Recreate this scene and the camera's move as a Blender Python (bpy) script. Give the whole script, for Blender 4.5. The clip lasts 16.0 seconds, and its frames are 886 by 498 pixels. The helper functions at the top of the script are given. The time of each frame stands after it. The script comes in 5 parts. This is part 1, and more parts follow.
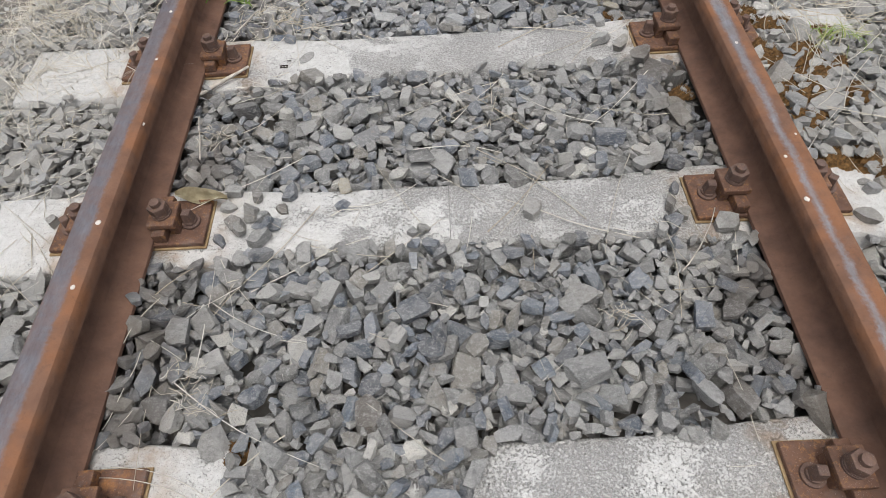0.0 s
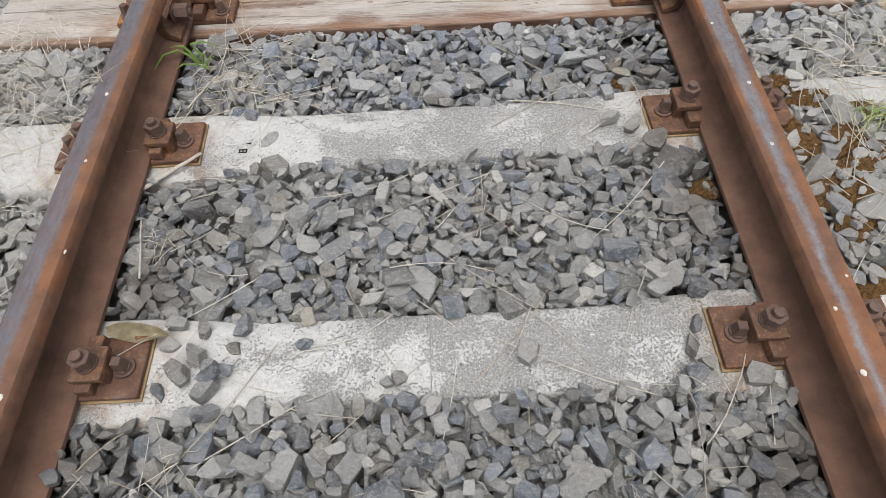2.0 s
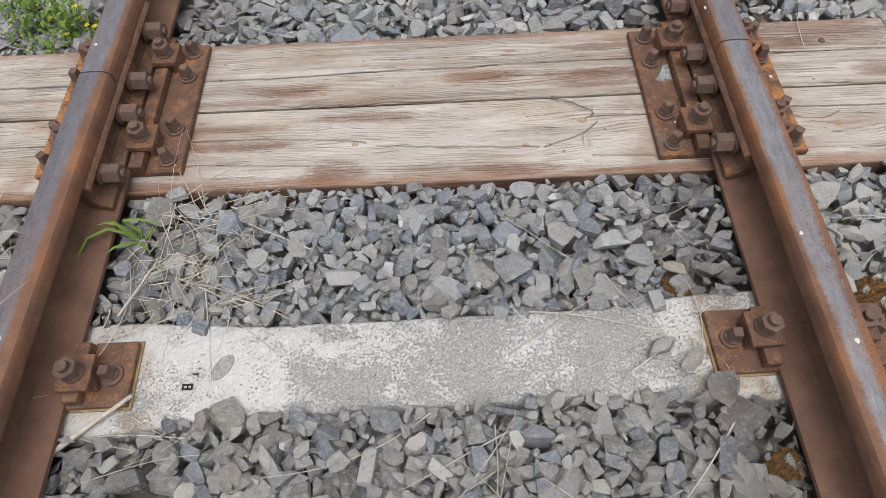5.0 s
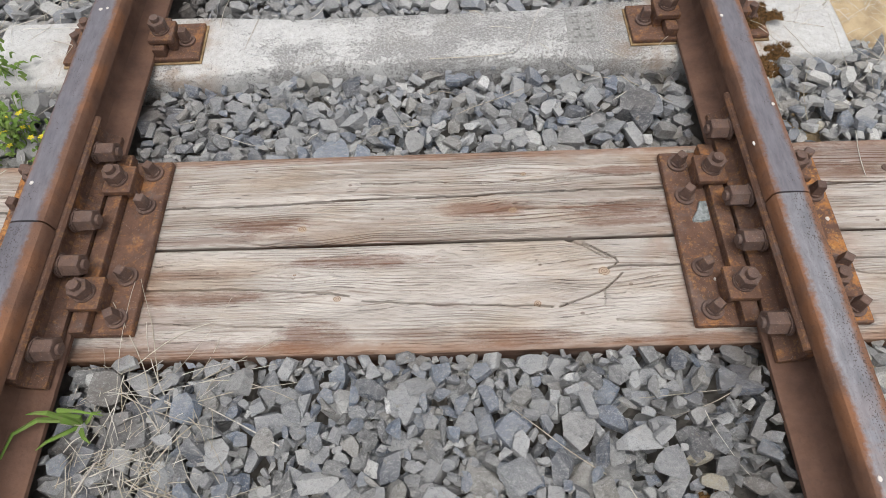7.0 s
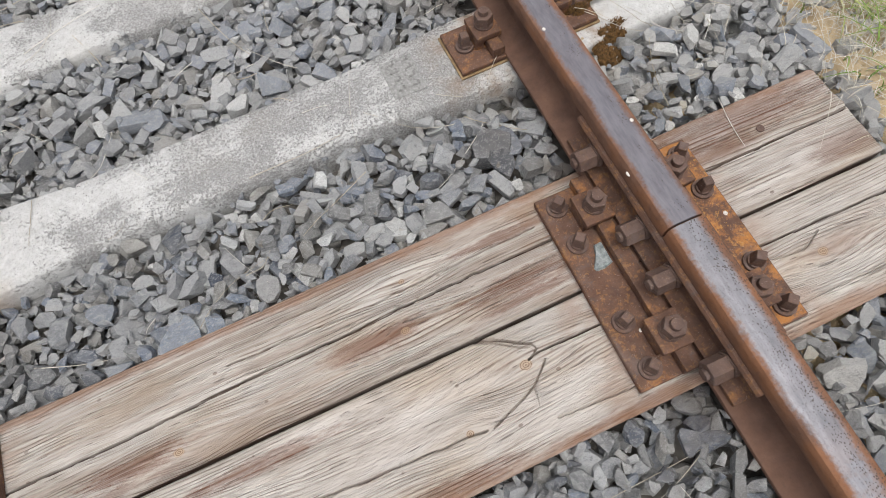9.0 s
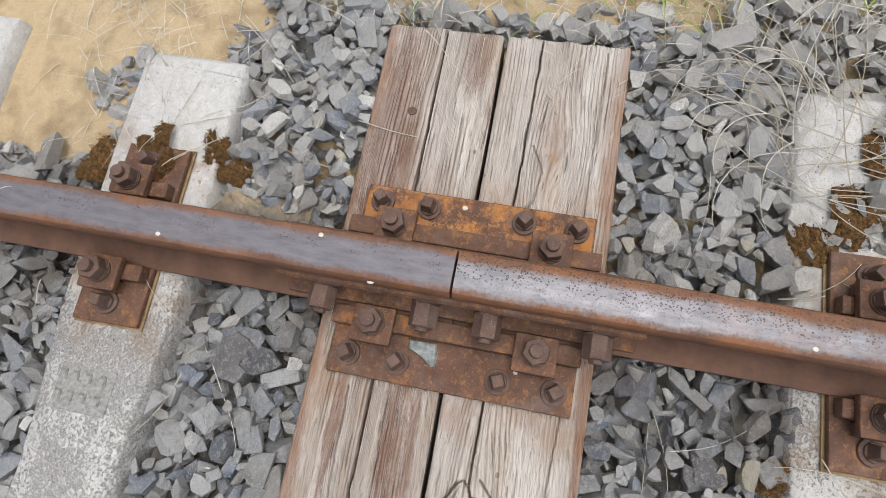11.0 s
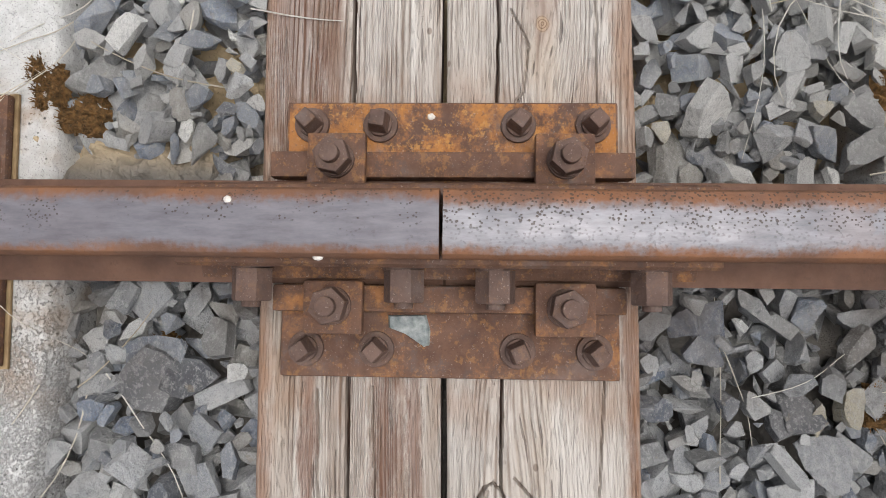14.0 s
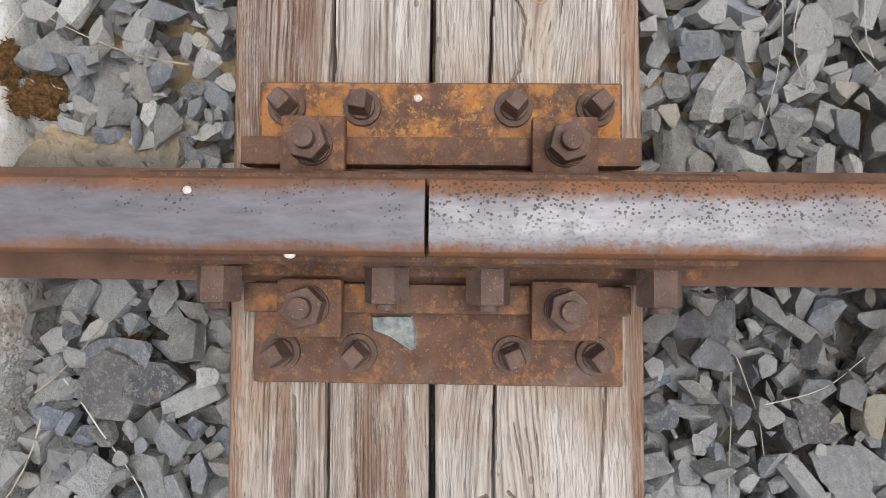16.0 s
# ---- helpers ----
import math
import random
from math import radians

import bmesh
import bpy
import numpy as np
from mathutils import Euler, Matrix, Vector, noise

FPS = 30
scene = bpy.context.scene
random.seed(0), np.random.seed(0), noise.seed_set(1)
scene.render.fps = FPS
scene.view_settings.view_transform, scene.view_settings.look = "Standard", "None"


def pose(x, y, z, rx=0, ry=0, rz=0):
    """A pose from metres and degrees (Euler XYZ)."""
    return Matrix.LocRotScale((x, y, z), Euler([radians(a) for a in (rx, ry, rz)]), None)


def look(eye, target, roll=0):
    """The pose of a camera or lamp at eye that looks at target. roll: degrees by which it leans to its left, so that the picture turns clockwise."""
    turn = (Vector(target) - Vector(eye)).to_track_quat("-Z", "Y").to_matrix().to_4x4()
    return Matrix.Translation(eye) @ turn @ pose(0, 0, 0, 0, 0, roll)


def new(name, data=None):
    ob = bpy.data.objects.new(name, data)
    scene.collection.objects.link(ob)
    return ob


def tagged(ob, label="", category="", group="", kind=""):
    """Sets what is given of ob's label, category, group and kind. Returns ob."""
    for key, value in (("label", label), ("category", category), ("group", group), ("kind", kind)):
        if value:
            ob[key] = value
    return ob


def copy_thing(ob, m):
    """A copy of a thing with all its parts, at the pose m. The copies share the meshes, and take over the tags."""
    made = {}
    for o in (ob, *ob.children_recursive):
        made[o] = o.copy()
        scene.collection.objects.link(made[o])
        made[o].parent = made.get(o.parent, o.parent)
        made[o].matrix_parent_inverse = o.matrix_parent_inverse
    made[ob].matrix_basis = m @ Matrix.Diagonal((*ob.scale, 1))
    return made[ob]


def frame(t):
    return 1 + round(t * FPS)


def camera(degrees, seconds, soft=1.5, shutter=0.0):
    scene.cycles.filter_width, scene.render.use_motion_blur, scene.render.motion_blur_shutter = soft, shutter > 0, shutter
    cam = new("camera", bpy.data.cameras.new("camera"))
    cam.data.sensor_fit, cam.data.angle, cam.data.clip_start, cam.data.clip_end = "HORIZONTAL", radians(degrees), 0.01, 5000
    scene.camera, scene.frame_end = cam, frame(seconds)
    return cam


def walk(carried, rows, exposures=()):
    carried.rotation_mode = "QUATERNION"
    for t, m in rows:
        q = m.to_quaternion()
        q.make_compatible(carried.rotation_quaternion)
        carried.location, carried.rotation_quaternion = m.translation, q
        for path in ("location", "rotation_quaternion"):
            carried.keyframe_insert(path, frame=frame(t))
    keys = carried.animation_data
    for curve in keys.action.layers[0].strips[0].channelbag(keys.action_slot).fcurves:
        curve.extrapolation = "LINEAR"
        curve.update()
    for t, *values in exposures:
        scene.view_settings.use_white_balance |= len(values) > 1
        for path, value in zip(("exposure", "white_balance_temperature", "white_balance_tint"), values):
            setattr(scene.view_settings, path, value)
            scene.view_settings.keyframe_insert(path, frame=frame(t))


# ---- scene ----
cam = camera(74.9, 16.0, soft=0.5)
PATH = [
    (0, (-0.012, 0.179, 1.105), (-0.023, 1.302, -0.55), -3.0),
    (0.5, (0.019, 0.305, 1.094), (0.012, 1.408, -0.574), -2.9),
    (1, (0.049, 0.388, 1.105), (0.041, 1.476, -0.573), -2.9),
    (1.5, (0.051, 0.468, 1.104), (0.037, 1.545, -0.582), -3.1),
    (2, (0.043, 0.589, 1.112), (0.029, 1.649, -0.583), -3.2),
    (2.5, (0.03, 0.727, 1.114), (0.019, 1.778, -0.588), -3.1),
    (3, (0.038, 0.813, 1.119), (0.027, 1.852, -0.589), -3.3),
    (3.5, (0.055, 0.966, 1.115), (0.049, 1.98, -0.609), -3.0),
    (4, (0.075, 1.09, 1.111), (0.068, 2.09, -0.621), -2.7),
    (4.2, (0.067, 1.135, 1.114), (0.074, 2.123, -0.624), -2.0),
    (6.3, (0.045, 1.543, 1.137), (0.016, 2.487, -0.626), -3.1),
    (6.5, (0.056, 1.604, 1.132), (0.029, 2.54, -0.636), -3.0),
    (7, (0.078, 1.728, 1.128), (0.056, 2.653, -0.646), -2.5),
    (7.5, (0.09, 1.826, 1.121), (0.066, 2.729, -0.663), -2.6),
    (8, (0.103, 1.91, 1.105), (0.078, 2.8, -0.686), -3.7),
    (8.5, (0.142, 2.01, 1.111), (0.198, 2.85, -0.703), -7.3),
    (9, (0.252, 2.089, 1.108), (0.434, 2.84, -0.737), -10.8),
    (9.5, (0.385, 2.115, 1.102), (0.72, 2.749, -0.765), -10.7),
    (10, (0.467, 2.138, 1.094), (0.904, 2.661, -0.786), -10.6),
    (10.2, (0.488, 2.165, 1.084), (0.979, 2.618, -0.801), -10.9),
    (12.3, (0.654, 2.306, 0.907), (0.99, 2.419, -1.061), -17.0),
    (12.5, (0.663, 2.316, 0.886), (0.951, 2.422, -1.09), -18.9),
    (13, (0.68, 2.319, 0.84), (0.9, 2.406, -1.146), -20.4),
    (13.5, (0.68, 2.315, 0.786), (0.851, 2.39, -1.206), -22.9),
    (14, (0.686, 2.318, 0.752), (0.822, 2.385, -1.242), -25.6),
    (14.5, (0.688, 2.32, 0.729), (0.806, 2.378, -1.266), -25.3),
    (15, (0.694, 2.316, 0.716), (0.797, 2.372, -1.281), -27.9),
    (15.5, (0.697, 2.316, 0.7), (0.791, 2.366, -1.297), -27.2),
    (16, (0.701, 2.313, 0.69), (0.787, 2.359, -1.308), -27.5),
]
walk(cam, [(t, look(eye, target, roll)) for t, eye, target, roll in PATH])

# ---- world, sun, exposure ----
SUN_ELEVATION, SUN_ROTATION = radians(79), radians(174)
world = bpy.data.worlds.new("overcast_sky")
world.use_nodes = True
wn = world.node_tree.nodes
sky = wn.new("ShaderNodeTexSky")
sky.sky_type, sky.sun_disc, sky.sun_elevation, sky.sun_rotation = "NISHITA", False, SUN_ELEVATION, SUN_ROTATION
sky.air_density, sky.dust_density, sky.ozone_density = 1.0, 6.0, 0.6
veil = wn.new("ShaderNodeHueSaturation")
veil.inputs["Saturation"].default_value = 0.4
world.node_tree.links.new(sky.outputs[0], veil.inputs["Color"])
world.node_tree.links.new(veil.outputs[0], wn["Background"].inputs["Color"])
wn["Background"].inputs["Strength"].default_value = 0.16
scene.world = world
lamp = bpy.data.lights.new("sun", "SUN")
lamp.energy, lamp.angle, lamp.color = 0.95, radians(60), (0.955, 0.98, 1.0)
sun = new("sun", lamp)
sun.matrix_world = look((0, 0, 8), (-0.05, 0.5, 5.4))
scene.view_settings.exposure = 0.08


# ---- materials ----
def material(name):
    m = bpy.data.materials.new(name)
    m.use_nodes = True
    return m, Nodes(m.node_tree)


class Nodes:
    """Short hand for wiring a procedural material."""

    def __init__(self, tree):
        self.tree, self.bsdf = tree, tree.nodes["Principled BSDF"]

    def put(self, socket, value):
        if isinstance(value, bpy.types.NodeSocket):
            self.tree.links.new(value, socket)
        elif value is not None:
            socket.default_value = value

    def add(self, kind, **inputs):
        n = self.tree.nodes.new(kind)
        for key, value in inputs.items():
            self.put(n.inputs[key], value)
        return n

    def coord(self, which="Object"):
        return self.add("ShaderNodeTexCoord").outputs[which]

    def place(self):
        return self.add("ShaderNodeNewGeometry").outputs["Position"]

    def scaled(self, vector, x, y, z):
        n = self.add("ShaderNodeMapping", Vector=vector)
        n.inputs["Scale"].default_value = (x, y, z)
        return n.outputs[0]

    def noise(self, vector, scale, detail=4.0, rough=0.55, distortion=0.0):
        n = self.add("ShaderNodeTexNoise", Vector=vector, Scale=scale, Detail=detail, Roughness=rough, Distortion=distortion)
        return n.outputs[0]

    def voronoi(self, vector, scale, feature="F1", out="Distance"):
        n = self.add("ShaderNodeTexVoronoi", Vector=vector, Scale=scale)
        n.feature = feature
        return n.outputs[out]

    def math(self, op, a, b=None, c=None, clamp=False):
        n = self.tree.nodes.new("ShaderNodeMath")
        n.operation, n.use_clamp = op, clamp
        for socket, value in zip(n.inputs, (a, b, c)):
            self.put(socket, value)
        return n.outputs[0]

    def step(self, value, low, high, to_low=0.0, to_high=1.0):
        n = self.tree.nodes.new("ShaderNodeMapRange")
        n.interpolation_type = "SMOOTHSTEP"
        for key, v in (("Value", value), ("From Min", low), ("From Max", high), ("To Min", to_low), ("To Max", to_high)):
            self.put(n.inputs[key], v)
        return n.outputs[0]

    def ramp(self, value, *stops):
        n = self.add("ShaderNodeValToRGB", Fac=value)
        e = n.color_ramp.elements
        while len(e) < len(stops):
            e.new(0.5)
        for el, (p, c) in zip(e, stops):
            el.position, el.color = p, (*c, 1)
        return n.outputs[0]

    def mix(self, fac, a, b, blend="MIX"):
        n = self.tree.nodes.new("ShaderNodeMix")
        n.data_type, n.blend_type = "RGBA", blend
        self.put(n.inputs[0], fac)
        for socket, v in ((n.inputs[6], a), (n.inputs[7], b)):
            self.put(socket, (*v, 1) if isinstance(v, tuple) else v)
        return n.outputs[2]

    def axes(self, vector):
        return self.add("ShaderNodeSeparateXYZ", Vector=vector).outputs

    def finish(self, color, rough=0.9, metal=0.0, height=None, depth=0.002, strength=1.0, spec=0.3):
        b = self.bsdf.inputs
        self.put(b["Base Color"], (*color, 1) if isinstance(color, tuple) else color)
        self.put(b["Roughness"], rough)
        self.put(b["Metallic"], metal)
        b["Specular IOR Level"].default_value = spec
        if height is not None:
            bump = self.add("ShaderNodeBump", Height=height, Strength=strength, Distance=depth)
            self.tree.links.new(bump.outputs[0], b["Normal"])


def stone_material(name="crushed_slate", tone=None):
    m, n = material(name)
    p = n.place()
    rnd = n.math("FRACT", n.math("ADD", n.add("ShaderNodeNewGeometry").outputs["Random Per Island"], n.add("ShaderNodeObjectInfo").outputs["Random"]))
    if tone is None:
        base = n.ramp(rnd, (0.0, (0.07, 0.082, 0.105)), (0.08, (0.23, 0.234, 0.238)), (0.2, (0.13, 0.13, 0.13)), (0.28, (0.3, 0.3, 0.295)), (0.4, (0.12, 0.145, 0.19)), (0.5, (0.22, 0.224, 0.226)),
                      (0.6, (0.21, 0.196, 0.172)), (0.7, (0.13, 0.158, 0.2)), (0.8, (0.34, 0.338, 0.328)), (0.88, (0.16, 0.158, 0.152)), (0.94, (0.52, 0.51, 0.48)), (1.0, (0.42, 0.36, 0.25)))
        base.node.color_ramp.interpolation = "CONSTANT"
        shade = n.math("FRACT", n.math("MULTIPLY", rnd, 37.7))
        base = n.mix(1.0, base, n.ramp(shade, (0.0, (1.05, 1.05, 1.05)), (1.0, (1.7, 1.7, 1.67))), "MULTIPLY")
    else:
        base = n.mix(n.math("MULTIPLY", rnd, 0.15), tuple(1.02 * v for v in tone), (0.26, 0.255, 0.245))
    # stones paler and bluer from y 1.55 on, palest outside the right rail
    fresh = n.step(n.axes(p)[1], 1.55, 1.95)
    base = n.mix(1.0, base, n.mix(fresh, (0.84, 0.83, 0.81), n.mix(n.step(n.axes(p)[0], 0.6, 0.85), (0.92, 0.945, 0.99), (1.2, 1.21, 1.23))), "MULTIPLY")
    # cleavage bands, thin dust, small dark and pale specks
    dust = n.step(n.noise(p, 34, 6, 0.65), 0.42, 0.68)
    c = n.mix(n.math("MULTIPLY", dust, 0.16), base, (0.36, 0.35, 0.33))
    blot = n.step(n.noise(n.scaled(p, 1, 1, 2.2), 120, 5, 0.7), 0.5, 0.68)
    c = n.mix(n.math("MULTIPLY", blot, 0.3), c, (0.075, 0.073, 0.07))
    mottle = n.noise(n.scaled(p, 1, 1.5, 2), 75, 7, 0.75)
    c = n.mix(n.step(mottle, 0.5, 0.62, 0.0, 0.46), c, (0.52, 0.515, 0.495))
    c = n.mix(n.step(mottle, 0.36, 0.46, 0.45, 0.0), c, (0.07, 0.072, 0.075))
    grain = n.noise(p, 600, 3, 0.7)
    c = n.mix(n.step(grain, 0.48, 0.62, 0.0, 0.36), c, (0.06, 0.06, 0.058))
    c = n.mix(n.step(n.noise(p, 230, 4, 0.75), 0.57, 0.63, 0.0, 0.5), c, (0.46, 0.45, 0.43))
    c = n.mix(n.step(n.noise(p, 48, 3), 0.66, 0.74, 0.0, 0.35), c, (0.3, 0.23, 0.14))
    scuff = n.step(n.noise(n.scaled(p, 1, 1, 3), 95, 6, 0.8), 0.56, 0.63, 0.0, 0.3)
    c = n.mix(scuff, c, (0.42, 0.415, 0.4))
    # rubbed pale along the edges
    c = n.mix(n.step(n.add("ShaderNodeNewGeometry").outputs["Pointiness"], 0.52, 0.62, 0.0, 0.4), c, (0.5, 0.49, 0.47))
    # rust washed off the rails
    x = n.math("ABSOLUTE", n.axes(p)[0])
    inside = n.step(x, 0.7, 0.85, 1.0, 0.35)
    near = n.math("MULTIPLY", n.step(n.math("ABSOLUTE", n.math("SUBTRACT", x, 0.756)), 0.08, 0.3, 1.0, 0.0), n.step(n.noise(p, 7, 4), 0.36, 0.62))
    c = n.mix(n.math("MULTIPLY", n.math("MULTIPLY", near, inside), 0.72), c, (0.115, 0.094, 0.078))
    # washed paler away from the traffic
    c = n.mix(n.math("MULTIPLY", n.step(x, 0.8, 0.98, 0.0, 0.42), n.step(n.axes(p)[1], 1.7, 2.1, 1.0, 0.4)), c, (0.46, 0.445, 0.41))
    h = n.math("ADD", n.noise(p, 62, 7, 0.72), n.math("MULTIPLY", grain, 0.15))
    n.finish(c, n.step(n.noise(p, 30), 0.3, 0.7, 0.55, 0.85), 0, h, 0.011, 1.0)
    return m


def soil_material():
    m, n = material("sandy_soil")
    p = n.place()
    sand = n.step(n.axes(p)[0], 0.82, 0.9)
    away = n.step(n.math("ADD", n.math("ABSOLUTE", n.axes(p)[0]), n.math("MULTIPLY", n.noise(p, 0.9, 5, 0.6), 1.6)), 2.6, 3.6)
    c = n.ramp(n.noise(p, 18, 6), (0.3, (0.11, 0.1, 0.088)), (0.7, (0.2, 0.185, 0.165)))
    c2 = n.ramp(n.noise(p, 14, 6), (0.25, (0.3, 0.22, 0.13)), (0.55, (0.52, 0.405, 0.25)), (0.8, (0.4, 0.3, 0.18)))
    c = n.mix(sand, c, c2)
    c = n.mix(away, c, n.ramp(n.noise(p, 1.4, 6, 0.65), (0.35, (0.1, 0.11, 0.045)), (0.6, (0.24, 0.2, 0.12))))
    c = n.mix(n.step(n.noise(p, 260, 2), 0.62, 0.7, 0.0, 0.5), c, (0.2, 0.17, 0.13))
    n.finish(c, 0.95, 0, n.math("ADD", n.noise(p, 45, 6, 0.65), n.math("MULTIPLY", n.noise(p, 300, 3), 0.3)), 0.008)
    return m


def concrete_material():
    m, n = material("weathered_concrete")
    p = n.place()
    x, y, z = n.axes(p)
    # pale laitance against worn areas where the dark aggregate shows, most in the middle of the track
    lean = n.math("MULTIPLY", n.step(x, -0.45, 0.1), n.step(n.math("ABSOLUTE", x), 0.45, 0.8, 1.0, 0.0))
    field = n.math("ADD", n.noise(n.scaled(p, 1, 1.3, 1), 6.5, 8, 0.72), n.math("MULTIPLY", lean, 0.13))
    worn = n.step(field, 0.42, 0.68)
    worn = n.math("MULTIPLY", worn, n.step(n.math("ABSOLUTE", x), 0.8, 0.92, 1.0, 0.1))
    c = n.ramp(n.noise(p, 55, 7, 0.7), (0.3, (0.44, 0.435, 0.415)), (0.7, (0.6, 0.595, 0.58)))
    gaps = n.math("ADD", n.noise(p, 170, 5, 0.75), n.math("MULTIPLY", n.math("SUBTRACT", worn, 1.0), 0.19))
    specks = n.step(gaps, 0.44, 0.5)
    c = n.mix(n.math("MULTIPLY", specks, 0.62), c, n.ramp(n.noise(p, 320, 3, 0.7), (0.4, (0.14, 0.12, 0.115)), (0.62, (0.34, 0.335, 0.32))))
    c = n.mix(n.step(n.noise(p, 430, 2, 0.6), 0.6, 0.64, 0.0, 0.55), c, (0.16, 0.158, 0.15))
    c = n.mix(n.math("MULTIPLY", worn, n.step(n.noise(p, 240, 3, 0.6), 0.58, 0.62, 0.0, 0.7)), c, (0.6, 0.595, 0.575))
    stain = n.step(n.noise(p, 2.1, 5), 0.54, 0.68)
    c = n.mix(n.math("MULTIPLY", stain, 0.14), c, (0.42, 0.37, 0.27))
    splash = n.math("MULTIPLY", n.step(n.math("ABSOLUTE", n.math("SUBTRACT", n.math("ABSOLUTE", x), 0.756)), 0.17, 0.27, 1.0, 0.0), n.step(n.noise(p, 16, 5), 0.42, 0.66, 0.05, 0.6))
    c = n.mix(splash, c, (0.3, 0.2, 0.12))
    pits = n.math("MULTIPLY", n.step(n.voronoi(p, 75), 0.09, 0.14, 1.0, 0.0), n.step(n.noise(p, 14), 0.5, 0.58))
    c = n.mix(n.math("MULTIPLY", pits, 0.85), c, (0.1, 0.097, 0.09))
    h = n.math("SUBTRACT", n.math("ADD", n.noise(p, 90, 5), n.math("MULTIPLY", specks, -0.5)), pits)
    n.finish(c, 0.92, 0, h, 0.005, 0.9)
    return m


def rust_nodes(n, p, light=0.0):
    """Rusted steel colour: dull brown with orange bloom, dark scale and grey dust; light: how much fresh orange rust."""
    lo, mid, hi = ((0.085, 0.056, 0.047), (0.13, 0.083, 0.066), (0.18, 0.115, 0.09)) if light < 0 else ((0.078, 0.044, 0.033), (0.135, 0.073, 0.049), (0.195, 0.107, 0.068))
    c = n.ramp(n.noise(p, 26, 7, 0.65), (0.25, lo), (0.5, mid), (0.78, hi))
    bloom = n.step(n.noise(p, 13, 7, 0.75), 0.54 - light, 0.68 - light)
    c = n.mix(n.math("MULTIPLY", bloom, 0.85 if light > 0 else 0.5 if light == 0 else 0.15), c, (0.42, 0.18, 0.05))
    patch = n.step(n.noise(p, 75, 5, 0.7), 0.54, 0.64)
    c = n.mix(n.math("MULTIPLY", patch, 0.55 if light > 0 else 0.22 if light == 0 else 0.08), c, (0.55, 0.28, 0.08))
    scale = n.step(n.noise(p, 60, 6, 0.75), 0.55, 0.66)
    c = n.mix(n.math("MULTIPLY", scale, 0.6), c, (0.085, 0.059, 0.052))
    pocks = n.math("MULTIPLY", n.step(n.voronoi(p, 190), 0.12, 0.26, 1.0, 0.0), n.step(n.noise(p, 40, 3), 0.48, 0.6))
    c = n.mix(n.math("MULTIPLY", pocks, 0.55), c, (0.1, 0.055, 0.035))
    c = n.mix(n.step(n.noise(p, 340, 3, 0.6), 0.62, 0.7, 0.0, 0.4), c, (0.4, 0.33, 0.28))
    return n.mix(n.step(n.noise(p, 15, 6, 0.65), 0.52, 0.75, 0.0, 0.35), c, (0.22, 0.185, 0.17))


def rust_material(name, light=0.0):
    m, n = material(name)
    p = n.place()
    c = rust_nodes(n, p, light)
    h = n.math("ADD", n.noise(p, 120, 5), n.math("MULTIPLY", n.noise(p, 30, 4), 0.8))
    n.finish(c, n.step(n.noise(p, 40), 0.3, 0.7, 0.62, 0.9), 0.15, h, 0.0022, 0.8)
    return m


